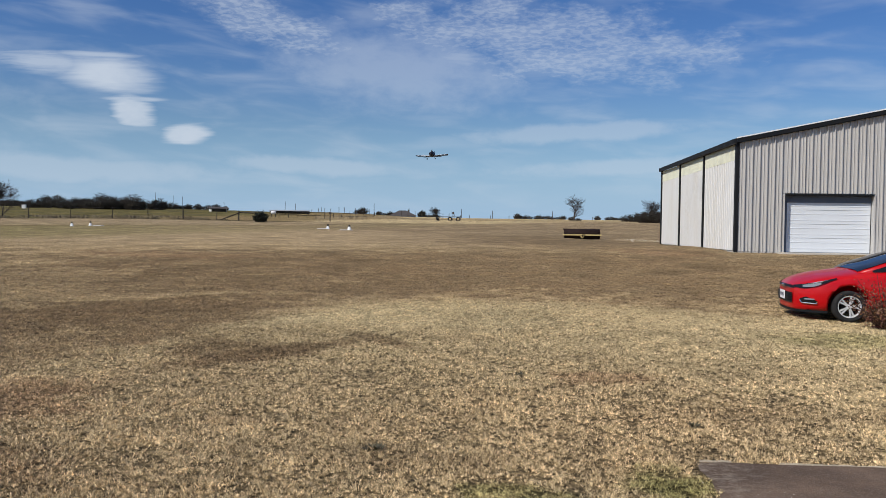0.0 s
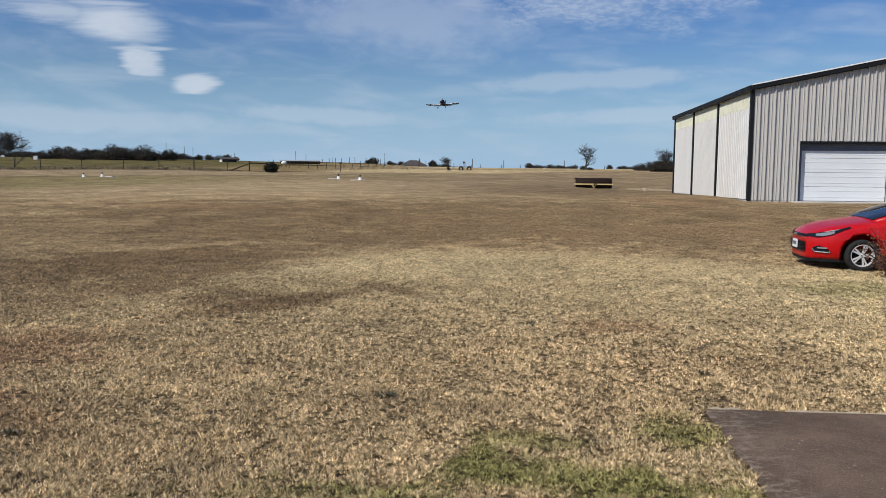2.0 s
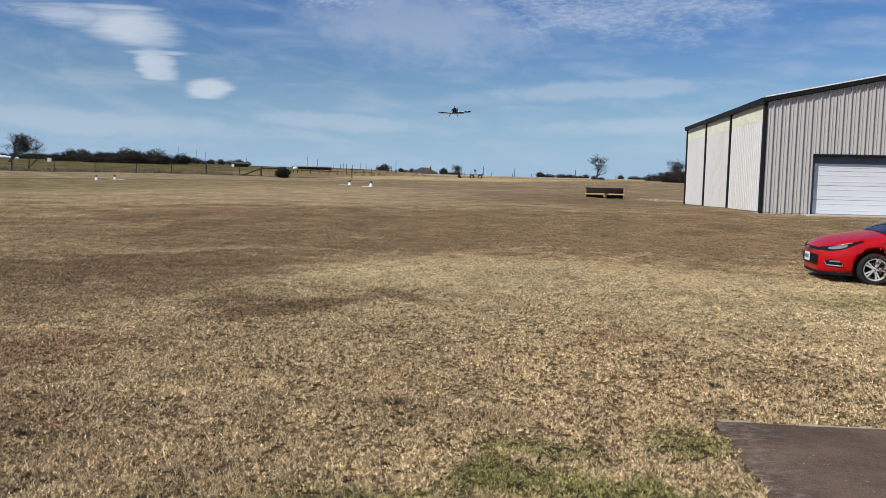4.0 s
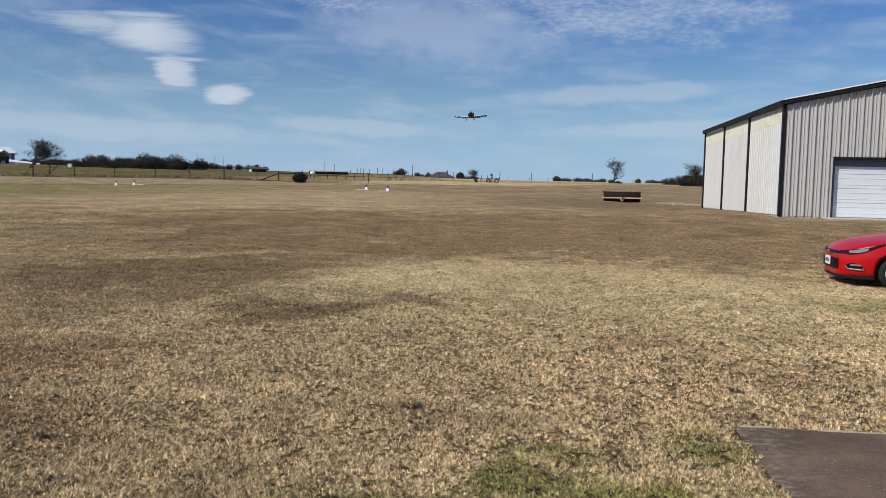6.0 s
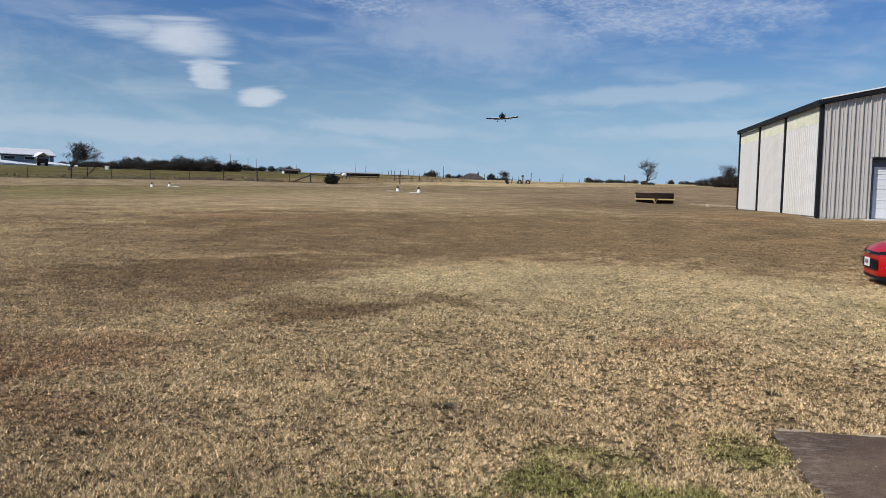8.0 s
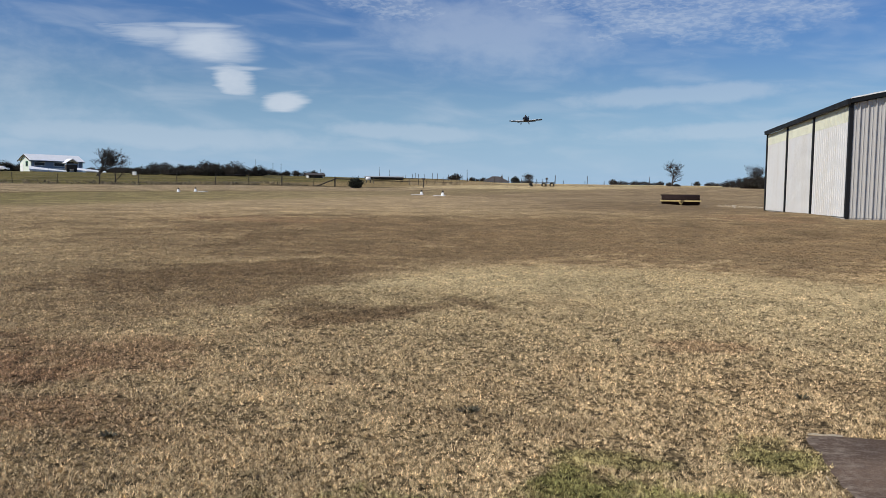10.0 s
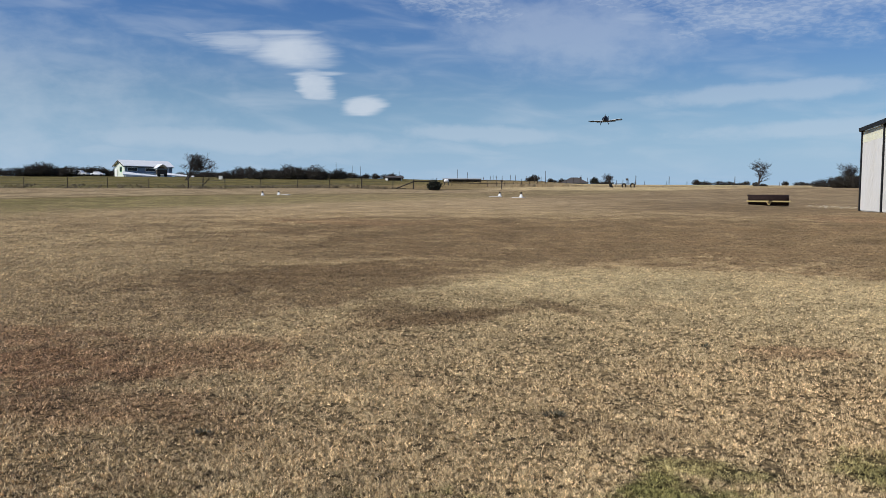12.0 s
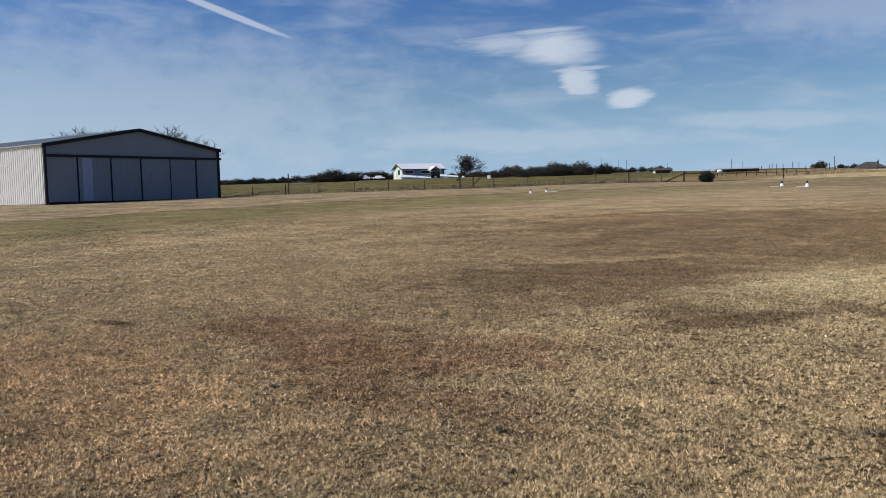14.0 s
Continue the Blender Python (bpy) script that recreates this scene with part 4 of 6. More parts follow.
def build_tyres():
    """Old tyres stood on edge as markers, with a small sign post."""
    tyre = thing("tyre", pose(-7.9, 132.0, gz(-7.9, 132.0) - 0.1, 0, 0, 0), "old black tyre half sunk upright in pale grass", "tyre", "tyre markers")
    prof = [(0.2, -0.08), (0.25, -0.11), (0.34, -0.11), (0.385, -0.08), (0.395, 0.0), (0.385, 0.08), (0.34, 0.11), (0.25, 0.11), (0.2, 0.08), (0.23, 0.06), (0.24, 0.0), (0.23, -0.06), (0.2, -0.08)]
    part("casing", Shape().lathe(prof, 22, pose(0, 0, 0.35, 90, 0, 0), False), RUBBER, tyre, soft=True)
    copy_thing(tyre, pose(-9.15, 131.0, gz(-9.15, 131) - 0.1, 0, 0, 24))
    copy_thing(tyre, pose(-10.85, 129.0, gz(-10.85, 129) - 0.06, 34, 10, -50))
    sign = thing("sign_post", pose(-8.72, 131.6, gz(-8.72, 131.6)), "dark post with a small box on top", "sign")
    part("post", Shape().tube([(0, 0, -0.2), (0, 0, 1.1)], 0.05, 8), POST_WOOD, sign)
    part("box", Shape().box((-0.18, -0.12, 1.1), (0.18, 0.12, 1.4), bevel=0.02), POST_WOOD, sign)
    part("cross_bar", Shape().tube([(-1.9, 0.25, 0.62), (1.3, 0.25, 0.66)], 0.035, 6), POST_WOOD, sign)
    for q in (-1.8, 1.2):
        part("stake", Shape().tube([(q, 0.25, -0.2), (q, 0.25, 0.7)], 0.03, 6), POST_WOOD, sign)
    s2 = thing("sign_post.001", pose(-23.86, 108.4, gz(-23.86, 108.4)), "dark post with a small square head at the field edge", "sign")
    part("post", Shape().tube([(0, 0, -0.2), (0, 0, 1.0)], 0.07, 8), POST_WOOD, s2)
    part("box", Shape().box((-0.17, -0.1, 1.0), (0.17, 0.1, 1.28), bevel=0.02), POST_WOOD, s2)


build_tyres()


# ---------------------------------------------------------------- fences and poles
def along(s, off=0.0):
    """A point of the pasture fence line, s metres along it, off metres beyond."""
    return (-0.62 * (97.0 + off) + 0.785 * s, 0.785 * (97.0 + off) + 0.62 * s)


def build_fence():
    rng = random.Random(8)
    fence = thing("fence", pose(0, 0, 0), "pasture wire fence on dark steel and wood posts", "fence")
    spots = []
    s = -62.0
    k = 0
    while s < 33:
        x, y = along(s)
        z = gz(x, y)
        big = k % 5 == 2
        h = 1.32 + rng.uniform(-0.1, 0.12)
        tilt = rng.uniform(-0.06, 0.06)
        part("post", Shape().tube([(x, y, z - 0.2), (x + tilt, y, z + h)], 0.075 if big else 0.042, 6), POST_WOOD, fence)
        spots.append((x, y, z))
        s += 4.1 + rng.uniform(-0.3, 0.3)
        k += 1
    for h in (0.3, 0.62, 0.95, 1.22):
        part("wire", Shape().tube([(x, y, z + h) for x, y, z in spots], 0.004, 4), WIRE, fence)
    x1, y1 = along(34.7)
    x2, y2 = along(32.4)
    z = gz(x1, y1)
    corner = thing("fence_brace", pose(0, 0, 0), "dark pipe corner brace of the pasture fence", "fence brace")
    part("post", Shape().tube([(x1, y1, z - 0.2), (x1, y1, z + 1.25)], 0.09, 8), POST_WOOD, corner)
    part("brace", Shape().tube([(x2, y2, gz(x2, y2) + 0.05), (x1, y1, z + 0.95)], 0.07, 8), POST_WOOD, corner)
    xr, yr = along(36.9)
    part("rail", Shape().tube([(x1, y1, z + 1.0), (xr, yr, gz(xr, yr) + 1.0)], 0.07, 8), POST_WOOD, corner)
    part("post", Shape().tube([(xr, yr, z - 0.2), (xr, yr, gz(xr, yr) + 1.2)], 0.09, 8), POST_WOOD, corner)
    # corral pipe fence with a long low roof beyond
    pen = thing("fence.001", pose(0, 0, 0), "dark pipe pen fence in dry grass", "fence")
    for k in range(12):
        x, y = -36.5 + k * 1.15, 128.0 + k * 1.5
        part("post", Shape().tube([(x, y, gz(x, y) - 0.2), (x, y, gz(x, y) + 1.0)], 0.05, 6), POST_WOOD, pen)
    ends = [(-36.5 + k * 1.15, 128.0 + k * 1.5) for k in (0, 11)]
    for h in (0.45, 0.95):
        part("rail", Shape().tube([(x, y, gz(x, y) + h) for x, y in ends], 0.04, 6), POST_WOOD, pen)
    # far line of posts over the crest
    far = thing("fence.002", pose(0, 0, 0), "far line of thin fence posts along the crest", "fence")
    for k in range(44):
        x = -46 + k * 1.55 + rng.uniform(-0.4, 0.4)
        y = 190 - 0.1 * k + rng.uniform(-1, 1)
        if k > 24 and k % 3:
            continue
        h = rng.choice((0.7, 0.9, 1.0, 1.1, 1.5)) if k < 24 else 0.8
        part("post", Shape().tube([(x, y, gz(x, y) - 0.2), (x, y, gz(x, y) + h)], 0.06, 5), POST_WOOD, far)


build_fence()


def build_poles():
    pole = None
    for bearing, reach, high in ((-24.0, 360, 8.8), (-22.85, 360, 7.6), (-22.3, 360, 7.2), (-19.6, 360, 5.2), (-15.5, 300, 4.6), (-14.8, 300, 3.8), (-9.35, 290, 4.2), (-3.2, 200, 2.2), (-1.0, 200, 2.0), (3.2, 200, 2.0), (-45.85, 99, 2.7), (-13.0, 290, 2.6), (-6.9, 300, 3.4)):
        x, y = reach * math.sin(radians(bearing)), reach * math.cos(radians(bearing))
        if pole is None:
            pole = thing("utility_pole", pose(x, y, gz(x, y)), "weathered wooden pole standing in open country", "pole", "far poles")
            part("shaft", Shape().tube([(0, 0, -0.5), (0, 0, 1)], [0.09, 0.075], 6), POST_WOOD, pole)
            pole.scale = (1, 1, high)
        else:
            ob = copy_thing(pole, pose(x, y, gz(x, y), 0, 0, bearing * 3))
            ob.scale = (1, 1, high)


build_poles()


# ---------------------------------------------------------------- trees and brush
def limbs(rng, start, way, length, radius, depth, wood, twigs, spread=0.6, lift=0.15, wind=0.0, thin=0.016):
    """Grows a limb with side limbs; the thin ends go to the twig mesh."""
    pts, radii = [start], [radius]
    p, d = start.copy(), way.normalized()
    steps = 3
    bend = 0.1 if depth > 4 else 0.24
    for k in range(steps):
        d = (d + Vector((rng.uniform(-1, 1) * bend + wind * 0.08, rng.uniform(-1, 1) * bend, rng.uniform(-0.1, 0.1) + lift * 0.3))).normalized()
        p = p + d * length / steps
        pts.append(p.copy())
        radii.append(max(thin * 0.6, radius * (1 - 0.45 * (k + 1) / steps)))
    (wood if depth > 2 else twigs).tube(pts, radii, 6 if depth > 3 else (4 if depth > 2 else 3), False)
    if depth == 0:
        return
    turn = rng.uniform(0, 6.28)
    for k in range(4 if depth > 1 else 3):
        i = (3, 2, 3, 1)[k] if depth > 3 else rng.choice((1, 2, 3, 3))
        turn += 2.2 + rng.uniform(-0.5, 0.5)
        out = Vector((math.cos(turn), math.sin(turn), rng.uniform(-0.2, 0.5)))
        nd = (d * 0.8 + out * spread * 1.25 + Vector((wind * 0.22, 0, lift))).normalized()
        limbs(rng, pts[i], nd, length * rng.uniform(0.62, 0.84), max(thin, radii[i] * 0.62), depth - 1, wood, twigs, spread, lift, wind, thin)


def bare_tree(x, y, high, seed, label, depth=5, stems=1, wind=0.0, spread=0.6, girth=0.035, name="tree", category="tree"):
    rng = random.Random(seed)
    t = thing(name, pose(x, y, gz(x, y), 0, 0, 0), label, category)
    wood, twigs = Shape(), Shape()
    for k in range(stems):
        lean = Vector((rng.uniform(-0.55, 0.55) * (stems > 1) + wind * 0.15, rng.uniform(-0.4, 0.4) * (stems > 1), 1))
        limbs(rng, Vector((0.3 * k * (stems > 1), 0, -0.1)), lean, high * 0.27, high * girth, depth, wood, twigs, spread, 0.12, wind, 0.0022 * high)
    part("trunk", wood, BARK, t)
    part("crown", twigs, TWIG, t, "bare fine twigs")
    return t


def shrub(seed, width, high, leafy, label, mat=BRUSH, stems=90):
    """Winter thicket: upright twigs from the ground and small ragged leaf clumps."""
    rng = random.Random(seed)
    t = thing("shrub", pose(0, 0, 0), label, "shrub", "winter thicket")
    s, c = Shape(), Shape()
    for k in range(stems):
        a, q = rng.uniform(0, 6.28), rng.random() ** 0.6
        px, py = math.cos(a) * q * width / 2, math.sin(a) * q * width / 3
        h = high * (1 - 0.6 * q * q) * rng.uniform(0.72, 0.98)
        p = Vector((px * 0.7, py * 0.7, -0.1))
        e = Vector((px + rng.uniform(-0.3, 0.3), py + rng.uniform(-0.3, 0.3), h))
        m = p.lerp(e, 0.5) + Vector((rng.uniform(-0.2, 0.2), rng.uniform(-0.2, 0.2), 0))
        s.tube([p, m, e], [0.05, 0.035, 0.012], 3, False)
        for j in range(7):
            b = p.lerp(e, rng.uniform(0.3, 1.0))
            f = b + Vector((rng.uniform(-1, 1), rng.uniform(-1, 1), rng.uniform(0.0, 0.9))) * 0.5
            s.tube([b, f], [0.022, 0.008], 3, False)
            for i in range(leafy):
                o = b.lerp(f, rng.random()) + Vector((rng.uniform(-0.25, 0.25), rng.uniform(-0.25, 0.25), rng.uniform(-0.2, 0.2)))
                r = rng.uniform(0.06, 0.16)
                n = len(c.v)
                for _ in range(3):
                    c.v.append(tuple(o + Vector((rng.uniform(-1, 1), rng.uniform(-1, 1), rng.uniform(-1, 1))) * r))
                c.f.append((n, n + 1, n + 2))
    part("stem", s, TWIG, t)
    if leafy:
        part("foliage", c, mat, t)
    return t


def build_trees():
    bare_tree(-93.6, 138.2, 8.0, 27, "wide bare windswept tree in green pasture", 5, 3, 1.3, 0.85, 0.016)
    bare_tree(-54.9, 84.6, 5.4, 6, "thin bare tree by the pasture fence", 4, 1, 0.3, 0.7, 0.016)
    bare_tree(14.1, 172.6, 7.5, 35, "bare twisted tree standing on the crest", 5, 1, 0.0, 0.95, 0.032)
    bare_tree(26.6, 150.5, 5.6, 41, "dark bare tree rising from a thicket", 5, 2, 0.1, 0.75, 0.03)
    bare_tree(-22.3, 249.0, 4.4, 51, "small bare tree far off in dry grass", 5, 3, 0.0, 0.8, 0.02)
    for k, (bearing, reach, h) in enumerate(((-59.8, 118, 13.0), (-58.4, 112, 12.4), (-57.2, 110, 12.2), (-53.9, 104, 12.0), (-53.3, 101, 11.4), (-52.7, 103, 10.6))):
        x, y = reach * math.sin(radians(bearing)), reach * math.cos(radians(bearing))
        bare_tree(x, y, h, 60 + k, "bare treetop behind the slate hangar", 5, 1, 0.2, 0.75, 0.010)
    kinds = [shrub(70, 5.0, 2.9, 4, "brown leafless winter thicket in the pasture"), shrub(71, 6.5, 2.4, 4, "low brown winter thicket in the pasture"), shrub(72, 4.6, 3.2, 4, "tall brown winter thicket in the pasture")]
    rng = random.Random(14)
    spots = []
    for bearing, reach, size in [(-31.6 + 0.55 * k, 186, 0.8 + 0.5 * math.sin(math.pi * k / 15) + rng.uniform(-0.12, 0.12)) for k in range(15)]:
        spots.append((bearing, reach + rng.uniform(-8, 8), size * 0.78))
    for bearing in (-44.2, -43.6, -43.0, -42.4, -41.9, -41.3):
        spots.append((bearing, 196, 1.15 - 0.25 * abs(bearing + 42.6)))
    for bearing in (-50.0, -49.2, -48.4, -47.6, -46.9, -46.1, -45.2, -40.8, -40.2, -39.6, -34.3, -33.7, -33.0, -32.4):
        spots.append((bearing, 235 + rng.uniform(-10, 10), rng.uniform(0.6, 0.95)))
    for k in range(46):
        bearing = -50.4 + k * 0.4
        if bearing < -45.4 or -42.0 < bearing < -37.4 or bearing > -34.6:
            spots.append((bearing + rng.uniform(-0.15, 0.15), rng.uniform(228, 245), rng.uniform(0.75, 1.15) if -42 < bearing < -37.4 else rng.uniform(0.4, 0.75)))
    for bearing in (-23.5, -23.0, -22.5, -21.9, -21.3):
        spots.append((bearing, 200, rng.uniform(0.45, 0.6)))
    spots += [(-20.6, 210, 0.55), (-20.1, 210, 0.6), (-19.5, 215, 0.4)]
    spots += [(-10.4, 230, 0.5), (-10.1, 232, 0.6), (-9.0, 225, 0.4), (-5.3, 250, 0.5), (-5.0, 250, 0.45), (0.75, 240, 0.6), (1.3, 240, 0.55), (2.2, 250, 0.45), (2.8, 240, 0.5), (3.5, 230, 0.42), (3.9, 225, 0.42), (4.5, 176, 0.35), (4.95, 174, 0.3), (6.3, 240, 0.5), (7.2, 245, 0.5), (7.6, 240, 0.45), (-8.2, 340, 0.9), (-8.7, 340, 0.7)]
    spots += [(9.0, 150, 0.7), (9.6, 150, 0.8), (10.1, 150, 0.9), (10.6, 150, 0.95), (11.3, 152, 0.8)]
    for k, (bearing, reach, size) in enumerate(spots):
        x, y = reach * math.sin(radians(bearing)), reach * math.cos(radians(bearing))
        m = pose(x, y, gz(x, y) - 0.05, 0, 0, rng.uniform(0, 360))
        src = kinds[k % 3]
        if k < 3:
            src.matrix_world = m
            ob = src
        else:
            ob = copy_thing(src, m)
        ob.scale = (size * rng.uniform(1.1, 1.7), size * 1.25, size * rng.uniform(0.8, 1.12))
    # dark evergreen tuft by the fence brace and a small cedar
    for x, y, w, h, seed, label in ((-29.6, 96.0, 1.2, 1.2, 90, "dark ragged evergreen bush at the fence corner"), (-26.0, 248.7, 2.6, 2.3, 91, "small dark cedar in dry grass")):
        b = shrub(seed, w, h, 6, label, CEDAR, 70)
        b.name = "evergreen_bush"
        b.matrix_world = pose(x, y, gz(x, y))
        b["group"] = ""


build_trees()


def build_dry_weeds():
    """Standing dead weeds along the fence foot and tall dry grass on the crest, as stuff."""
    rng = np.random.default_rng(21)
    straw = surface("standing_dry_grass", (0.40, 0.31, 0.18), 0.9, 0.0, 0.2, 0.8)
    dead = surface("dead_brown_weeds", (0.23, 0.18, 0.105), 0.9, 0.0, 0.25, 0.8)
    for name, mat, label, count in (("dead_weeds", dead, "dead brown weeds along the pasture fence foot", 34000), ("dry_grass", straw, "tall standing pale dry grass along the crest", 26000)):
        if name == "dead_weeds":
            s, off = rng.uniform(-62, 34, count), np.where(rng.random(count) < 0.62, np.abs(rng.normal(0.2, 1.6, count)), rng.uniform(0, 32, count))
            thick = np.sin(s * 0.9) + np.sin(s * 2.3 + 1) + np.sin(s * 5.1)
            x, y = -0.62 * (97 + off) + 0.785 * s, 0.785 * (97 + off) + 0.62 * s
            high = rng.uniform(0.04, 0.26, count) ** 1.15 * (0.8 + 0.55 * thick.clip(-1, 2))
        else:
            a, d = np.radians(rng.uniform(-13.5, 9.0, count)), rng.uniform(138, 158, count)
            x, y = d * np.sin(a), d * np.cos(a)
            mound = smooth(-12.8, -11.5, np.degrees(a)) * smooth(-6.5, -9, np.degrees(a))
            high = rng.uniform(0.05, 0.24, count) * (1 + 1.9 * mound)
        z, turn, lean = ground_height(x, y) - 0.03, rng.uniform(0, 3.14, count), rng.uniform(-0.25, 0.25, (count, 2)) * high[:, None]
        w = 0.1
        v = np.empty((count, 3, 3))
        for k, sgn in ((0, -1), (1, 1)):
            v[:, k] = np.stack([x + sgn * w * np.cos(turn), y + sgn * w * np.sin(turn), z], -1)
        v[:, 2] = np.stack([x + lean[:, 0], y + lean[:, 1], z + high], -1)
        me = bpy.data.meshes.new(name)
        me.from_pydata(v.reshape(-1, 3).tolist(), [], [(3 * k, 3 * k + 1, 3 * k + 2) for k in range(count)])
        me.materials.append(mat)
        tagged(new(name, me), label, "dry grass", kind="stuff")


build_dry_weeds()


# ---------------------------------------------------------------- car
def paint(name, color):
    m, n, b = material(name)
    place = n.add("ShaderNodeTexCoord").outputs["Object"]
    dust = n.noise(place, 3.0, 4, 0.6)
    n.put(b.inputs["Base Color"], n.mix(n.ramp(dust, 0.5, 0.85, 0.0, 0.06), color, (0.4, 0.3, 0.22)))
    n.put(b.inputs["Roughness"], n.ramp(dust, 0.3, 0.8, 0.28, 0.42))
    b.inputs["Coat Weight"].default_value = 0.32
    b.inputs["Specular IOR Level"].default_value = 0.25
    b.inputs["Coat Roughness"].default_value = 0.03
    return m


def glass(name, tint, rough=0.02):
    m, n, b = material(name)
    b.inputs["Base Color"].default_value = (*tint, 1)
    b.inputs["Roughness"].default_value = rough
    b.inputs["Specular IOR Level"].default_value = 0.2
    return m


RED = paint("red_car_paint", (0.46, 0.003, 0.006))
TINTED = glass("tinted_glass", (0.012, 0.014, 0.018))
LAMP = glass("lamp_lens", (0.20, 0.21, 0.23), 0.04)
CHROME = surface("chrome", (0.75, 0.75, 0.76), 0.12, 1.0, 0.03, 5.0)
ALLOY = surface("silver_alloy", (0.72, 0.72, 0.72), 0.35, 0.35, 0.05, 8.0)
BLACK = surface("black_plastic", (0.007, 0.007, 0.008), 0.5, 0.0, 0.1, 6.0)
BLACK.node_tree.nodes["Principled BSDF"].inputs["Specular IOR Level"].default_value = 0.2
PLATE = surface("white_plate", (0.8, 0.8, 0.8), 0.4, 0.0, 0.02, 5.0)
INK = surface("dark_ink", (0.13, 0.14, 0.18), 0.5, 0.0, 0.05, 5.0)


def lerp_rows(rows, s):
    """Smoothly read a table of stations at s."""
    if s <= rows[0][0]:
        return rows[0][1:]
    for a, b in zip(rows, rows[1:]):
        if s <= b[0]:
            k = (s - a[0]) / (b[0] - a[0])
            return tuple(p + (q - p) * k for p, q in zip(a[1:], b[1:]))
    return rows[-1][1:]


# distance from the nose, half width, sill height, shoulder height, bonnet or deck height
HULL = [(0.0, 0.34, 0.20, 0.55, 0.60), (0.025, 0.50, 0.175, 0.585, 0.64), (0.07, 0.61, 0.16, 0.615, 0.68), (0.15, 0.705, 0.155, 0.65, 0.725), (0.28, 0.79, 0.155, 0.695, 0.775), (0.45, 0.85, 0.16, 0.74, 0.825),
        (0.75, 0.885, 0.18, 0.79, 0.875), (1.1, 0.895, 0.20, 0.84, 0.93), (1.5, 0.895, 0.20, 0.875, 0.965), (2.4, 0.895, 0.20, 0.91, 0.985), (3.3, 0.89, 0.21, 0.935, 0.99), (3.9, 0.87, 0.24, 0.955, 1.01), (4.25, 0.82, 0.30, 0.93, 1.0), (4.42, 0.72, 0.36, 0.85, 0.94), (4.46, 0.62, 0.42, 0.8, 0.88)]
CABIN = [(0.94, 0.64, 0.845), (1.1, 0.73, 0.925), (1.3, 0.78, 1.0), (1.6, 0.80, 1.105), (1.95, 0.80, 1.225), (2.2, 0.80, 1.31), (2.6, 0.80, 1.385), (3.0, 0.79, 1.39), (3.5, 0.78, 1.37), (3.9, 0.75, 1.29), (4.2, 0.72, 1.12), (4.32, 0.70, 1.0)]


def hull_ring(s):
    w, zb, zs, zt = lerp_rows(HULL, s)
    zs, zt = zs - 0.03, zt - 0.035
    mid = zb + (zs - zb) * 0.45
    half = [(0.0, zb), (w * 0.82, zb), (w * 0.95, zb + 0.05), (w * 0.985, zb + 0.16), (w, mid), (w * 0.985, zs - 0.06), (w * 0.955, zs), (w * 0.86, zs + (zt - zs) * 0.55), (w * 0.62, zt - 0.012), (w * 0.3, zt + 0.008), (0.0, zt + 0.012)]
    return half


def side_at(s, z):
    """Outermost half width of the hull at height z."""
    half = hull_ring(s)[1:8]
    for (a, za), (b, zb) in zip(half, half[1:]):
        if za <= z <= zb:
            return a + (b - a) * (z - za) / max(zb - za, 1e-6)
    return half[-1][0]


def full_ring(half, s):
    return [(s, y, z) for y, z in half] + [(s, -y, z) for y, z in reversed(half[1:-1])]


def bake(ob):
    """The mesh of an object with its modifiers laid in."""
    deps = bpy.context.evaluated_depsgraph_get()
    me = bpy.data.meshes.new_from_object(ob.evaluated_get(deps))
    ob.modifiers.clear()
    ob.data = me
    return ob


def wheel(car, x, y, side):
    w = part("wheel", Shape().lathe([(0.2, -0.09), (0.225, -0.1), (0.225, 0.06), (0.2, 0.06)], 20, pose(x, y, 0.283, -90 * side, 0, 0) @ Matrix.Scale(0.82, 4), False), BLACK, car)
    prof = [(0.228, -0.10), (0.27, -0.112), (0.3, -0.11), (0.32, -0.09), (0.326, -0.05), (0.326, 0.05), (0.32, 0.09), (0.3, 0.11), (0.27, 0.112), (0.228, 0.10), (0.22, 0.0), (0.228, -0.10)]
    part("tyre", Shape().lathe(prof, 32, pose(x, y, 0.283, -90 * side, 0, 0) @ Matrix.Scale(0.82, 4), False), RUBBER, w, "black road tyre", True)
    rim = Shape().lathe([(0.205, 0.05), (0.232, 0.075), (0.232, 0.1), (0.215, 0.1), (0.2, 0.06)], 32, pose(x, y, 0.283, -90 * side, 0, 0) @ Matrix.Scale(0.82, 4), False)
    rim.lathe([(0.0, 0.092), (0.03, 0.092), (0.05, 0.08), (0.055, 0.05)], 12, pose(x, y, 0.283, -90 * side, 0, 0) @ Matrix.Scale(0.82, 4))
    for k in range(5):
        for off in (-9, 9):
            m = pose(x, y, 0.283, -90 * side, 0, 0) @ Matrix.Scale(0.82, 4) @ pose(0, 0, 0, 0, 0, 72 * k + off)
            rim.quad_strip([[m @ Vector((0.035, -0.016, 0.06)), m @ Vector((0.035, 0.016, 0.06)), m @ Vector((0.035, 0.011, 0.088)), m @ Vector((0.035, -0.011, 0.088))],
                            [m @ Vector((0.222, -0.019, 0.06)), m @ Vector((0.222, 0.019, 0.06)), m @ Vector((0.222, 0.014, 0.088)), m @ Vector((0.222, -0.014, 0.088))]])
    part("rim", rim, ALLOY, w, "five twin-spoke alloy rim")
    part("brake_disc", Shape().lathe([(0.06, 0.0), (0.15, 0.0), (0.15, 0.02), (0.06, 0.02)], 20, pose(x, y, 0.283, -90 * side, 0, 0) @ Matrix.Scale(0.82, 4)), BLACK, w)


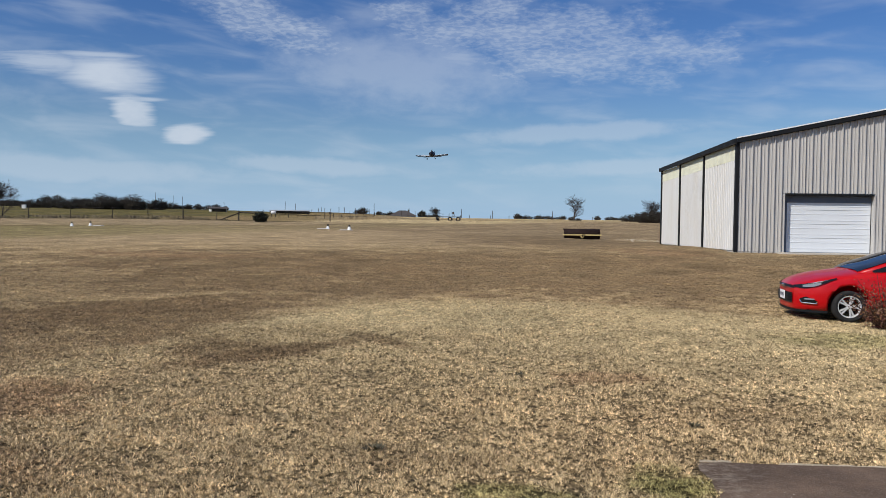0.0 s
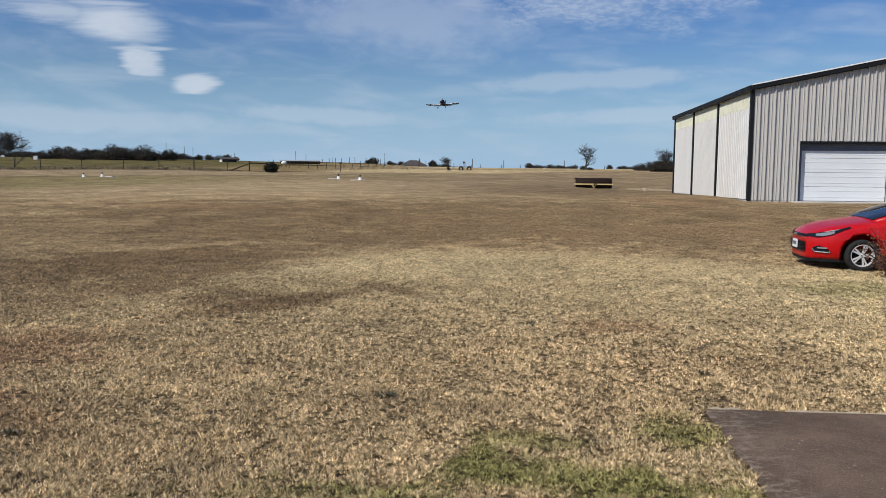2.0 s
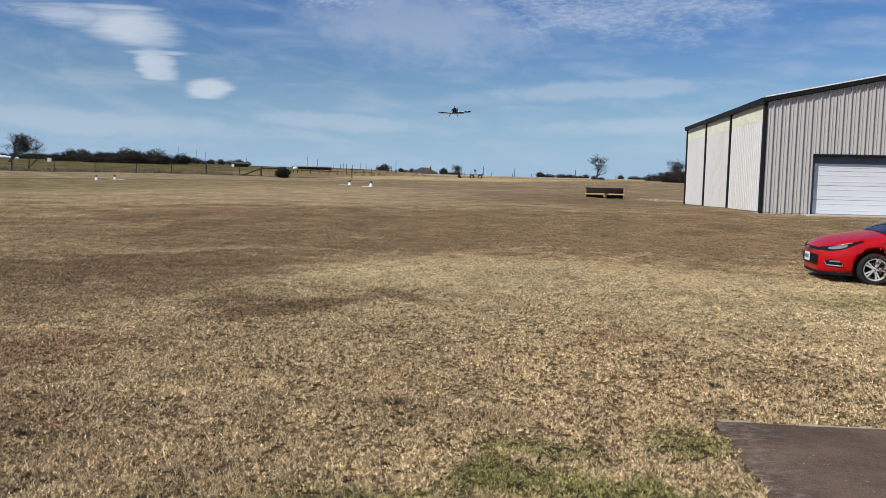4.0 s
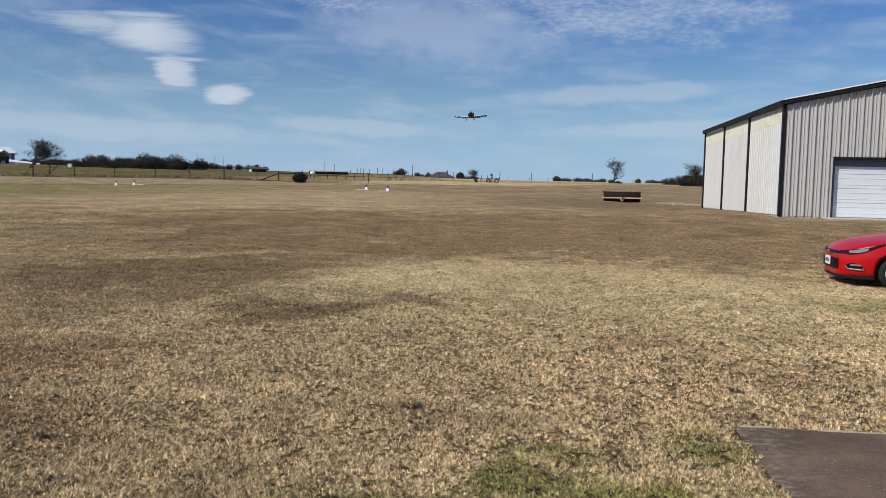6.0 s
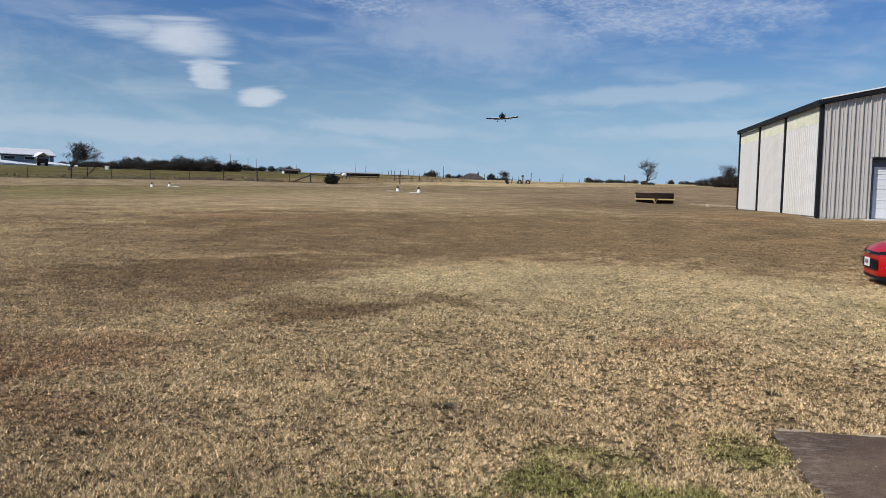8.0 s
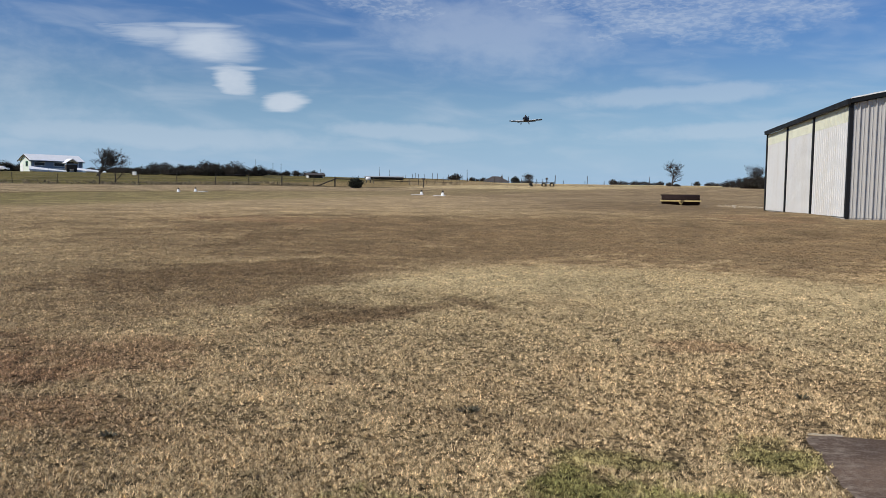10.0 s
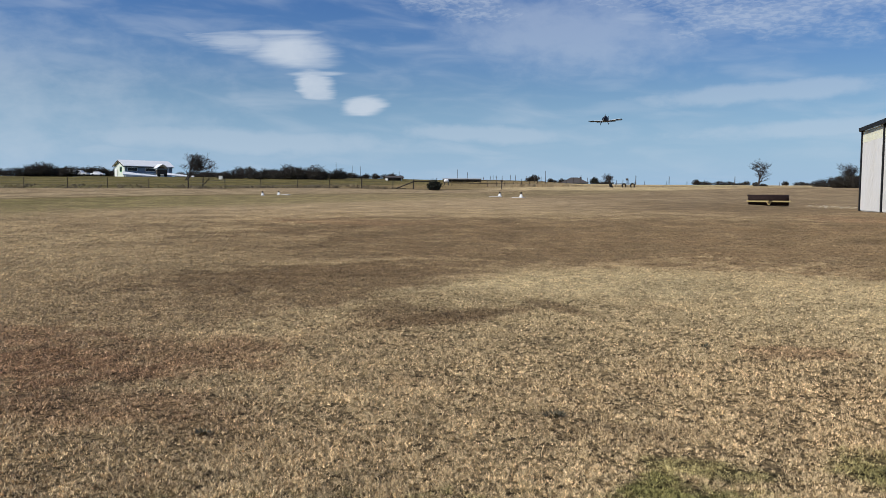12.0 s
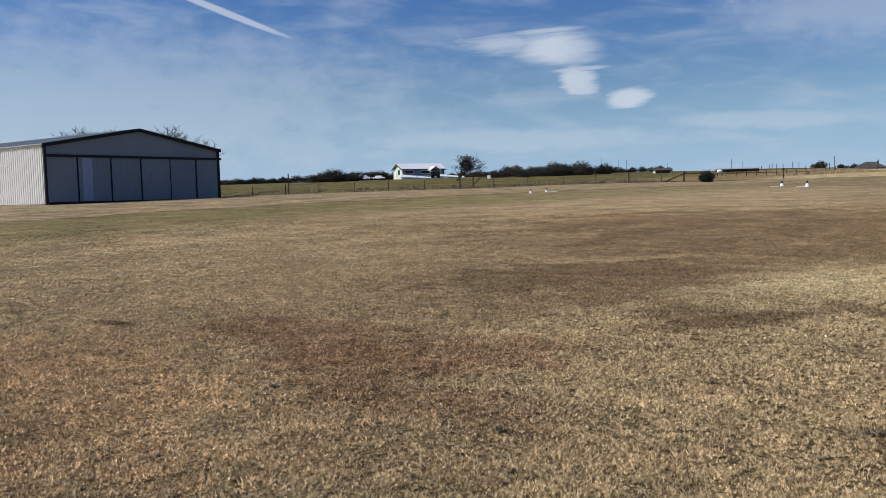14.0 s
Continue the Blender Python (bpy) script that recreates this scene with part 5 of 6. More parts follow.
def build_car():
    # nose points along the car's -x; the near flank is its +y turned to the viewer
    car = thing("car", pose(5.0, 14.98, gz(5.6, 14.2) - 0.012, 0.6, 0, -5.0), "red hatchback car parked on the dry lawn", "car")
    stations = sorted(set([r[0] for r in HULL] + [0.01, 0.045, 0.1, 0.2, 0.35, 0.6, 0.9, 1.3, 1.8, 2.1, 2.7, 3.0, 3.6]))
    hull = Shape().quad_strip([full_ring(hull_ring(s), s) for s in stations])
    body = part("body", hull, RED, car, "glossy red bodywork", True)
    cut = Shape()
    for x in (0.83, 3.52):
        for y in (-0.78, 0.78):
            cut.lathe([(0.335, -0.22), (0.335, 0.22)], 36, pose(x, y, 0.305, 90, 0, 0))
    cutter = put("cutter", cut, BLACK)
    cutter.parent = car
    sub = body.modifiers.new("round", "SUBSURF")
    sub.levels = sub.render_levels = 1
    bo = body.modifiers.new("arches", "BOOLEAN")
    bo.object, bo.operation = cutter, "DIFFERENCE"
    bpy.context.view_layer.update()
    bake(body)
    body.data.materials.clear()
    body.data.materials.append(RED)
    body.data.shade_smooth()
    bpy.data.objects.remove(cutter)
    cab = Shape()
    rings = []
    for s, wb, zt in CABIN:
        k = max(0.0, min(1.0, (zt - 0.95) / 0.45))
        wt = wb - 0.24 * k
        half = [(0.0, 0.80), (wb, 0.80), (wb - 0.005, min(0.86 + 0.075 * k, zt - 0.08)), (wt + 0.035 * min(1, 3 * k), zt - 0.06), (wt - 0.02, zt - 0.018), (wt * 0.55, zt + 0.004), (0.0, zt + 0.012)]
        rings.append(full_ring(half, s))
    cab.quad_strip(rings)
    part("roof", cab, RED, car, "red roof and pillars", True)

    def cab_top(s):
        wb, zt = lerp_rows(CABIN, s)
        k = max(0.0, min(1.0, (zt - 0.95) / 0.45))
        return wb, wb - 0.24 * k, zt, min(0.86 + 0.075 * k, zt - 0.08), 0.035 * min(1, 3 * k)

    for sgn, span, name in ((1, (1.0, 1.95), "windscreen"), (1, (3.55, 4.22), "rear_window")):
        rows = []
        for s in np.linspace(*span, 9):
            wb, wt, zt, belt, out = cab_top(s)
            rows.append([(s, wt * 0.98 * q, zt + 0.012 + 0.012 * (1 - q * q) - (0.016 if abs(q) > 0.95 else 0)) for q in np.linspace(-1, 1, 9)])
        part(name, Shape().grid(rows), TINTED, car, "dark glass", True)
    for sgn in (1, -1):
        for a, b in ((1.2, 2.52), (2.60, 3.45), (3.50, 3.78)):
            rows = []
            for s in np.linspace(a, b, 7):
                wb, wt, zt, belt, out = cab_top(s)
                z0, z1 = belt + 0.006, zt - 0.066
                z1 = max(z1, z0 + 0.01)
                col = []
                for z in np.linspace(z0, z1, 4):
                    q = (z - belt) / (zt - 0.06 - belt)
                    col.append((s, sgn * (wb - 0.005 + (wt + out - wb + 0.005) * q + 0.022), z))
                rows.append(col)
            part("side_window", Shape().grid(rows), TINTED, car, "dark side glass", True)
        # mirror
        m = Shape().lathe([(0.02, -0.1), (0.075, -0.07), (0.085, 0.0), (0.075, 0.07), (0.02, 0.1)], 12, pose(1.5, sgn * 0.97, 0.9, 90, 0, 0) @ Matrix.Diagonal((1.25, 0.85, 1.0, 1)))
        mirror = part("mirror", m, RED, car, "red door mirror", True)
        part("mirror_arm", Shape().tube([(1.48, sgn * 0.80, 0.87), (1.49, sgn * 0.92, 0.88)], 0.025, 6), BLACK, mirror)
        # headlight wrapped round the corner
        rows = []
        for s in np.linspace(0.045, 0.64, 14):
            k = (s - 0.045) / 0.595
            top = 0.612 + 0.15 * k
            low = top - 0.018 - 0.105 * math.sin(math.pi * min(1, k * 1.6 + 0.12) * 0.5) * (1 - k) ** 1.1
            rows.append([(s - 0.010, sgn * (side_at(s, z) + 0.010), z) for z in np.linspace(low, top, 4)])
        lamp = part("headlight", Shape().grid(rows), TINTED, car, "dark sweptback headlight", True)
        brow = [(s - 0.016, sgn * (side_at(s, 0.606 + 0.25 * (s - 0.045)) + 0.014), 0.606 + 0.25 * (s - 0.045)) for s in np.linspace(0.22, 0.5, 8)]
        part("light_strip", Shape().tube(brow, [0.004] + [0.007] * 6 + [0.003], 6), CHROME, lamp, "bright strip along the lamp top")
        rows = [[(s - 0.014, sgn * (side_at(s, z) + 0.016), z) for z in np.linspace(0.612 + 0.235 * (s - 0.045) - 0.03 - 0.035 * math.sin(math.pi * (s - 0.1) / 0.36), 0.612 + 0.235 * (s - 0.045) - 0.012, 3)] for s in np.linspace(0.14, 0.40, 7)]
        part("lamp_lens", Shape().grid(rows), LAMP, lamp, "clear projector lens", True)
        # fog lamp pocket with bright surround
        rows = [[(s - 0.008, sgn * (side_at(s, z) + 0.008), z) for z in np.linspace(0.325, 0.34 + 0.09 * (1 - abs(s - 0.18) / 0.2), 4)] for s in np.linspace(0.1, 0.34, 7)]
        fog = part("fog_lamp", Shape().grid(rows), BLACK, car, "black fog lamp pocket", True)
        line = [(s - 0.014, sgn * (side_at(s, z) + 0.014), z) for s, z in ((0.1, 0.37), (0.13, 0.322), (0.25, 0.318), (0.345, 0.318), (0.335, 0.35))]
        part("fog_trim", Shape().tube(line, 0.010, 6), CHROME, fog, "chrome surround")
        rows = [[(s - 0.014, sgn * (side_at(s, z) + 0.014), z) for z in (0.378, 0.402)] for s in np.linspace(0.16, 0.3, 4)]
        part("lamp_lens", Shape().grid(rows), LAMP, fog, "clear fog lens", True)
        rows = [[(s, sgn * (side_at(s, z) + 0.004), z) for z in (0.24, 0.29)] for s in np.linspace(1.35, 3.2, 8)]
        part("sill_trim", Shape().grid(rows), BLACK, car)
        for s in (1.5, 2.56, 3.42):
            part("door_gap", Shape().tube([(s, sgn * (side_at(s, z) + 0.001), z) for z in (0.3, 0.45, 0.6, 0.75, 0.86)], 0.006, 4), BLACK, car)
        for s in (2.3, 3.2):
            part("door_handle", Shape().box((s - 0.09, sgn * side_at(s, 0.8) - 0.01, 0.80), (s + 0.09, sgn * side_at(s, 0.8) + 0.03, 0.83), bevel=0.008), RED, car)
        part("rear_lamp", Shape().box((4.2, sgn * 0.74 - 0.1, 0.82), (4.4, sgn * 0.74 + 0.1, 0.94), bevel=0.03), RED, car, "red tail lamp")
        for x in (0.83, 3.52):
            wheel(car, x, sgn * 0.785, sgn)

    def front(q, z, out):
        """A point on the curved front face: q from -1 to 1 across."""
        y = 0.60 * q
        s = 0.0
        while s < 0.4 and side_at(s, z) < abs(y):
            s += 0.004
        return (s - out - 0.006, y, z)

    grille = part("grille", Shape().grid([[front(q, z, 0.012) for z in np.linspace(0.30, 0.475, 4)] for q in np.linspace(-0.8, 0.8, 11)]), BLACK, car, "black lower grille", True)
    part("upper_grille", Shape().grid([[front(q, z, 0.012 - 0.02 * (z > 0.585)) for z in (0.562, 0.582, 0.602)] for q in np.linspace(-0.86, 0.86, 11)]), BLACK, car, "slim black upper grille", True)
    for z in (0.35, 0.395, 0.44):
        part("slat", Shape().tube([front(q, z, 0.018) for q in np.linspace(-0.75, 0.75, 9)], 0.008, 5), BLACK, grille)
    part("badge", Shape().box((-0.04, -0.09, 0.548), (-0.012, 0.09, 0.592), bevel=0.008), CHROME, car, "small plain metal badge")
    plate = part("number_plate", Shape().box((-0.045, -0.155, 0.335), (-0.03, 0.155, 0.485), bevel=0.004), PLATE, car, "white number plate with dark bars")
    for k in range(5):
        part("plate_bar", Shape().box((-0.049, -0.115 + k * 0.05, 0.385), (-0.0455, -0.085 + k * 0.05, 0.445)), INK, plate)
    lip = Shape()
    lip.quad_strip([[(s - 0.004, sgnw * (lerp_rows(HULL, s)[0] * 0.96), z) for s, sgnw in [(0.5, -1), (0.25, -1), (0.12, -1), (0.04, -1), (0.0, -0.6), (0.0, 0.6), (0.04, 1), (0.12, 1), (0.25, 1), (0.5, 1)]] for z in (0.158, 0.2)], False, False)
    part("bumper_lip", lip, BLACK, car, "black lower bumper lip")
    part("underbody", Shape().box((0.2, -0.7, 0.17), (4.2, 0.7, 0.3), bevel=0.03), BLACK, car)


build_car()


# ---------------------------------------------------------------- red-leaved shrub by the car
def build_red_shrub():
    m, n, b = material("russet_leaf")
    geo = n.add("ShaderNodeNewGeometry")
    k = geo.outputs["Random Per Island"]
    n.put(b.inputs["Base Color"], n.mix(n.ramp(k, 0.2, 0.8), (0.10, 0.022, 0.018), (0.20, 0.10, 0.04)))
    b.inputs["Roughness"].default_value = 0.55
    rng = random.Random(6)
    t = thing("shrub", pose(6.12, 13.2, gz(6.12, 13.2)), "russet-leaved garden shrub with thin stems beside the car", "shrub")
    s, c = Shape(), Shape()
    for k in range(110):
        a, q = rng.uniform(0, 6.28), rng.random() ** 0.5
        p = Vector((math.cos(a) * q * 0.22, math.sin(a) * q * 0.2, -0.05))
        high = rng.uniform(0.2, 0.55) if k % 9 else rng.uniform(0.6, 0.95)
        e = Vector((math.cos(a) * q * 0.7 + rng.uniform(-0.1, 0.1), math.sin(a) * q * 0.5, high))
        mid = p.lerp(e, 0.5) + Vector((rng.uniform(-0.06, 0.06), rng.uniform(-0.06, 0.06), 0.05))
        s.tube([p, mid, e], [0.008, 0.006, 0.003], 4, False)
        for j in range(64):
            o = (p.lerp(mid, rng.random()) if rng.random() < 0.4 else mid.lerp(e, rng.random())) + Vector((rng.gauss(0, 0.055), rng.gauss(0, 0.055), rng.gauss(0, 0.04)))
            if o.z < 0.02:
                continue
            u = Vector((rng.uniform(-1, 1), rng.uniform(-1, 1), rng.uniform(-0.5, 0.9))).normalized() * rng.uniform(0.018, 0.042)
            v = u.cross(Vector((rng.uniform(-1, 1), rng.uniform(-1, 1), rng.uniform(-1, 1)))).normalized() * 0.011
            n0 = len(c.v)
            c.v += [tuple(o), tuple(o + u * 0.5 + v), tuple(o + u), tuple(o + u * 0.5 - v)]
            c.f.append((n0, n0 + 1, n0 + 2, n0 + 3))
    part("stem", s, TWIG, t)
    part("foliage", c, m, t, "small russet leaves")


build_red_shrub()


# ---------------------------------------------------------------- weed tuft in the lawn
def build_weeds():
    m = surface("weed_leaf", (0.085, 0.07, 0.032), 0.6, 0.0, 0.25, 20.0)
    for x, y, size, seed in ((-0.9, 5.57, 0.7, 1), (-3.0, 4.5, 0.35, 2), (-5.27, 4.6, 0.4, 3), (0.15, 8.4, 0.3, 4), (1.5, 6.5, 0.3, 5), (-9.5, 5.9, 1.0, 6)):
        rng = random.Random(seed)
        t = thing("weed", pose(x, y, gz(x, y)), "small dark green weed rosette in dry lawn", "weed", "lawn weeds")
        s = Shape()
        for k in range(int(90 * size)):
            a, r = rng.uniform(0, 6.28), rng.uniform(0.01, 0.1) * size
            o = Vector((math.cos(a) * r, math.sin(a) * r, 0.012))
            way = Vector((math.cos(a + rng.uniform(-1, 1)), math.sin(a + rng.uniform(-1, 1)), rng.uniform(0.2, 1.1))).normalized() * rng.uniform(0.03, 0.065)
            side = way.cross(Vector((0, 0, 1))).normalized() * 0.008
            n0 = len(s.v)
            s.v += [tuple(o), tuple(o + way * 0.5 - side), tuple(o + way), tuple(o + way * 0.5 + side)]
            s.f.append((n0, n0 + 1, n0 + 2, n0 + 3))
        part("rosette", s, m, t)["kind"] = "stuff"


build_weeds()


# ---------------------------------------------------------------- aeroplane
NAVY = surface("navy_aircraft_paint", (0.008, 0.012, 0.030), 0.55, 0.0, 0.1, 2.0)
NAVY.node_tree.nodes["Principled BSDF"].inputs["Specular IOR Level"].default_value = 0.15
GREY_PAINT = surface("grey_aircraft_paint", (0.09, 0.09, 0.1), 0.5, 0.0, 0.08, 3.0)
PLANE_WHITE = paint("white_aircraft_paint", (0.8, 0.8, 0.8))


def build_plane():
    """Low-wing taildragger on its landing approach; nose along its own -y."""
    p = thing("aeroplane", pose(-17.0, 182.2, 18.1, -3, -2.5, -4), "navy and white low-wing propeller aeroplane on final approach in flight", "aeroplane")
    fus = [(-2.05, 0.10, 0.10, 0.02), (-2.0, 0.22, 0.22, 0.02), (-1.85, 0.36, 0.34, 0.0), (-1.3, 0.50, 0.46, -0.02), (-0.6, 0.55, 0.52, 0.0), (0.3, 0.56, 0.52, 0.02), (1.2, 0.46, 0.42, 0.06), (2.4, 0.28, 0.28, 0.12), (3.6, 0.12, 0.16, 0.18), (4.1, 0.05, 0.1, 0.2)]
    rings = []
    for y, w, h, z in fus:
        rings.append([(w * math.copysign(abs(math.cos(a)) ** 0.75, math.cos(a)), y, z + h * math.copysign(abs(math.sin(a)) ** 0.75, math.sin(a))) for a in [2 * math.pi * k / 16 for k in range(16)]])
    part("fuselage", Shape().quad_strip(rings), NAVY, p, "navy fuselage", True)
    can = []
    for y, w, h in ((-0.75, 0.12, 0.02), (-0.5, 0.36, 0.22), (0.0, 0.44, 0.42), (0.5, 0.42, 0.42), (1.0, 0.28, 0.26), (1.5, 0.06, 0.04)):
        can.append([(w * math.cos(math.pi * k / 8), y, 0.42 + h * math.sin(math.pi * k / 8)) for k in range(9)] + [(0, y, 0.36)])
    part("canopy", Shape().quad_strip(can), BLACK, p, "dark bubble canopy", True)

    def wing(x0, x1, c0, c1, z0, z1, y0):
        def foil(x, c, z):
            prof = [(0, 0), (0.08, 0.055), (0.3, 0.08), (0.65, 0.05), (1, 0.004), (1, -0.004), (0.6, -0.035), (0.25, -0.045), (0.06, -0.035)]
            return [(x, y0 + q * c - 0.25 * c, z + t * c) for q, t in prof]
        return Shape().quad_strip([foil(x0, c0, z0), foil(x1, c1, z1)])

    def skin(x0, x1, c, z0, z1, y0):
        prof = [(-0.004, 0.012), (0.08, 0.06), (0.3, 0.085), (0.65, 0.055), (1, 0.009)]
        return Shape().quad_strip([[(x, y0 + q * c - 0.25 * c, z + t * c + d) for d, row in ((0.006, prof), (0.0, prof[::-1])) for q, t in row] for x, z in ((x0, z0), (x1, z1))])

    # underside shade of wings, flaps and tailplane is put in as navy colour
    for s in (-1, 1):
        z = lambda x: -0.36 + 0.062 * abs(x)
        for a, b, mat, name, lab in ((0.4, 2.35, PLANE_WHITE, "wing", "white wing with its underside shade coloured navy"), (2.352, 2.8, NAVY, "wing_band", "navy wing band"), (2.802, 3.2, PLANE_WHITE, "wing_band", "white wing band"), (3.202, 3.62, NAVY, "wing_tip", "navy wing tip")):
            w = part(name, wing(s * a, s * b, 1.45, 1.45 if b < 3.5 else 1.2, z(a), z(b), -0.45), NAVY, p, lab, False)
            if mat is PLANE_WHITE:
                part("upper_skin", skin(s * a, s * b, 1.45, z(a), z(b), -0.45), mat, w, "white upper skin")
        part("flap", Shape().box((s * 1.3 - 0.75, 0.62, z(1.3) - 0.06), (s * 1.3 + 0.75, 0.98, z(1.3) - 0.01), pose(0, 0, 0, -3, 0, 0)), NAVY, p, "lowered flap in navy for underside shade")
        part("aileron", Shape().box((s * 2.85 - 0.6, 0.645, z(2.85) - 0.03), (s * 2.85 + 0.6, 0.85, z(2.85))), NAVY, p)
        part("tailplane", wing(s * 0.08, s * 1.3, 0.8, 0.6, 0.2, 0.2, 3.45), NAVY, p, "tailplane in navy for underside shade")
        leg = part("gear_leg", Shape().tube([(s * 0.38, -1.35, -0.38), (s * 0.86, -1.30, -1.05)], [0.04, 0.03], 8), NAVY, p, "slim gear leg")
        part("gear_tyre", Shape().lathe([(0.06, -0.05), (0.15, -0.06), (0.18, -0.035), (0.18, 0.035), (0.15, 0.06), (0.06, 0.05)], 18, pose(s * 0.9, -1.3, -1.1, 0, 90, 0)), RUBBER, leg, "small black tyre", True)
        part("wheel_fairing", Shape().box((s * 0.9 - 0.09, -1.45, -1.05), (s * 0.9 + 0.09, -1.05, -0.93), bevel=0.03), NAVY, leg)
    fin = [(3.1, 0.25), (3.75, 1.35), (4.2, 1.35), (4.35, 0.12)]
    part("fin", Shape().quad_strip([[(-0.04, y, z), (0.0, y - 0.03, z), (0.04, y, z)] for y, z in fin]).quad_strip([[(x, y, z) for y, z in fin] for x in (-0.035, 0.035)]), NAVY, p, "navy fin and rudder")
    prop = part("propeller", Shape().lathe([(0.02, -0.32), (0.1, -0.2), (0.16, -0.02), (0.17, 0.02)], 16, pose(0, -2.05, 0.02, -90, 0, 0) @ Matrix.Diagonal((1, 1, -1, 1))), NAVY, p, "dark spinner", True)
    for q in (25, 205):
        m = pose(0, -2.1, 0.02, 0, q, 0)
        part("blade", Shape().quad_strip([[m @ Vector((x, y, z)) for x, y in ((-w, -0.02), (w, 0.03), (w, 0.045), (-w, -0.005))] for z, w in ((0.08, 0.04), (0.45, 0.085), (0.8, 0.07), (0.92, 0.03))]), GREY_PAINT, prop)
    part("air_intake", Shape().box((-0.36, -2.02, -0.12), (-0.16, -1.94, 0.02), bevel=0.02), BLACK, p)
    part("air_intake", Shape().box((0.16, -2.02, -0.12), (0.36, -1.94, 0.02), bevel=0.02), BLACK, p)
    part("tailwheel", Shape().lathe([(0.03, -0.03), (0.08, -0.03), (0.08, 0.03), (0.03, 0.03)], 14, pose(0, 4.0, -0.22, 0, 90, 0)), RUBBER, p, "small tailwheel")
    part("tail_spring", Shape().tube([(0, 3.6, 0.04), (0, 4.0, -0.2)], 0.02, 6), NAVY, p)


build_plane()


# ---------------------------------------------------------------- buildings far off
MINT = surface("pale_mint_siding", (0.66, 0.72, 0.62), 0.6, 0.0, 0.06, 1.0)
BLUE_SIDING = surface("shade_blue_siding", (0.20, 0.26, 0.36), 0.6, 0.0, 0.06, 1.0)
GREEN = surface("green_window_frame", (0.10, 0.32, 0.12), 0.5, 0.0, 0.08, 3.0)
WHITE_METAL = surface("white_metal_roof", (0.80, 0.81, 0.82), 0.45, 0.0, 0.04, 0.6)
SHINGLE = surface("brown_shingle_roof", (0.07, 0.06, 0.056), 0.9, 0.0, 0.15, 0.9)


def gable_house(name, m, length, depth, wall_h, rise, walls, roof_mat, label, category, over=0.4):
    """Gabled house, ridge along its own x."""
    h = thing(name, m, label, category)
    w = Shape()
    for y in (-depth / 2, depth / 2 - 0.15):
        w.box((-length / 2 + 0.15, y, -0.6), (length / 2 - 0.15, y + 0.15, wall_h))
    part("wall", w, walls[0], h)
    for x in (-length / 2, length / 2 - 0.15):
        g = Shape().quad_strip([[(q, -depth / 2, -0.6), (q, depth / 2, -0.6), (q, depth / 2, wall_h), (q, 0, wall_h + rise), (q, -depth / 2, wall_h)] for q in (x, x + 0.15)])
        part("gable_wall", g, walls[1], h)
    for s in (-1, 1):
        a = (s * (depth / 2 + over), wall_h - rise * over / (depth / 2))
        b = (0.0, wall_h + rise)
        part("roof", Shape().quad_strip([[(x, a[0], a[1] + 0.02), (x, b[0], b[1] + 0.02), (x, b[0], b[1] + 0.16), (x, a[0], a[1] + 0.16)] for x in (-length / 2 - over, length / 2 + over)]), roof_mat, h)
    return h


def far_window(h, x, y, z, w, hh, frame_mat=None, axis="x"):
    f = Shape().box((x - w / 2, y - 0.05, z), (x + w / 2, y + 0.02, z + hh)) if axis == "x" else Shape().box((x - 0.05, y - w / 2, z), (x + 0.02, y + w / 2, z + hh))
    win = part("window", f, frame_mat or WHITE, h)
    g = Shape().box((x - w / 2 + 0.1, y - 0.07, z + 0.1), (x + w / 2 - 0.1, y - 0.052, z + hh - 0.1)) if axis == "x" else Shape().box((x - 0.07, y - w / 2 + 0.1, z + 0.1), (x - 0.052, y + w / 2 - 0.1, z + hh - 0.1))
    part("pane", g, TINTED, win)


def spot(bearing, reach):
    return reach * math.sin(radians(bearing)), reach * math.cos(radians(bearing))


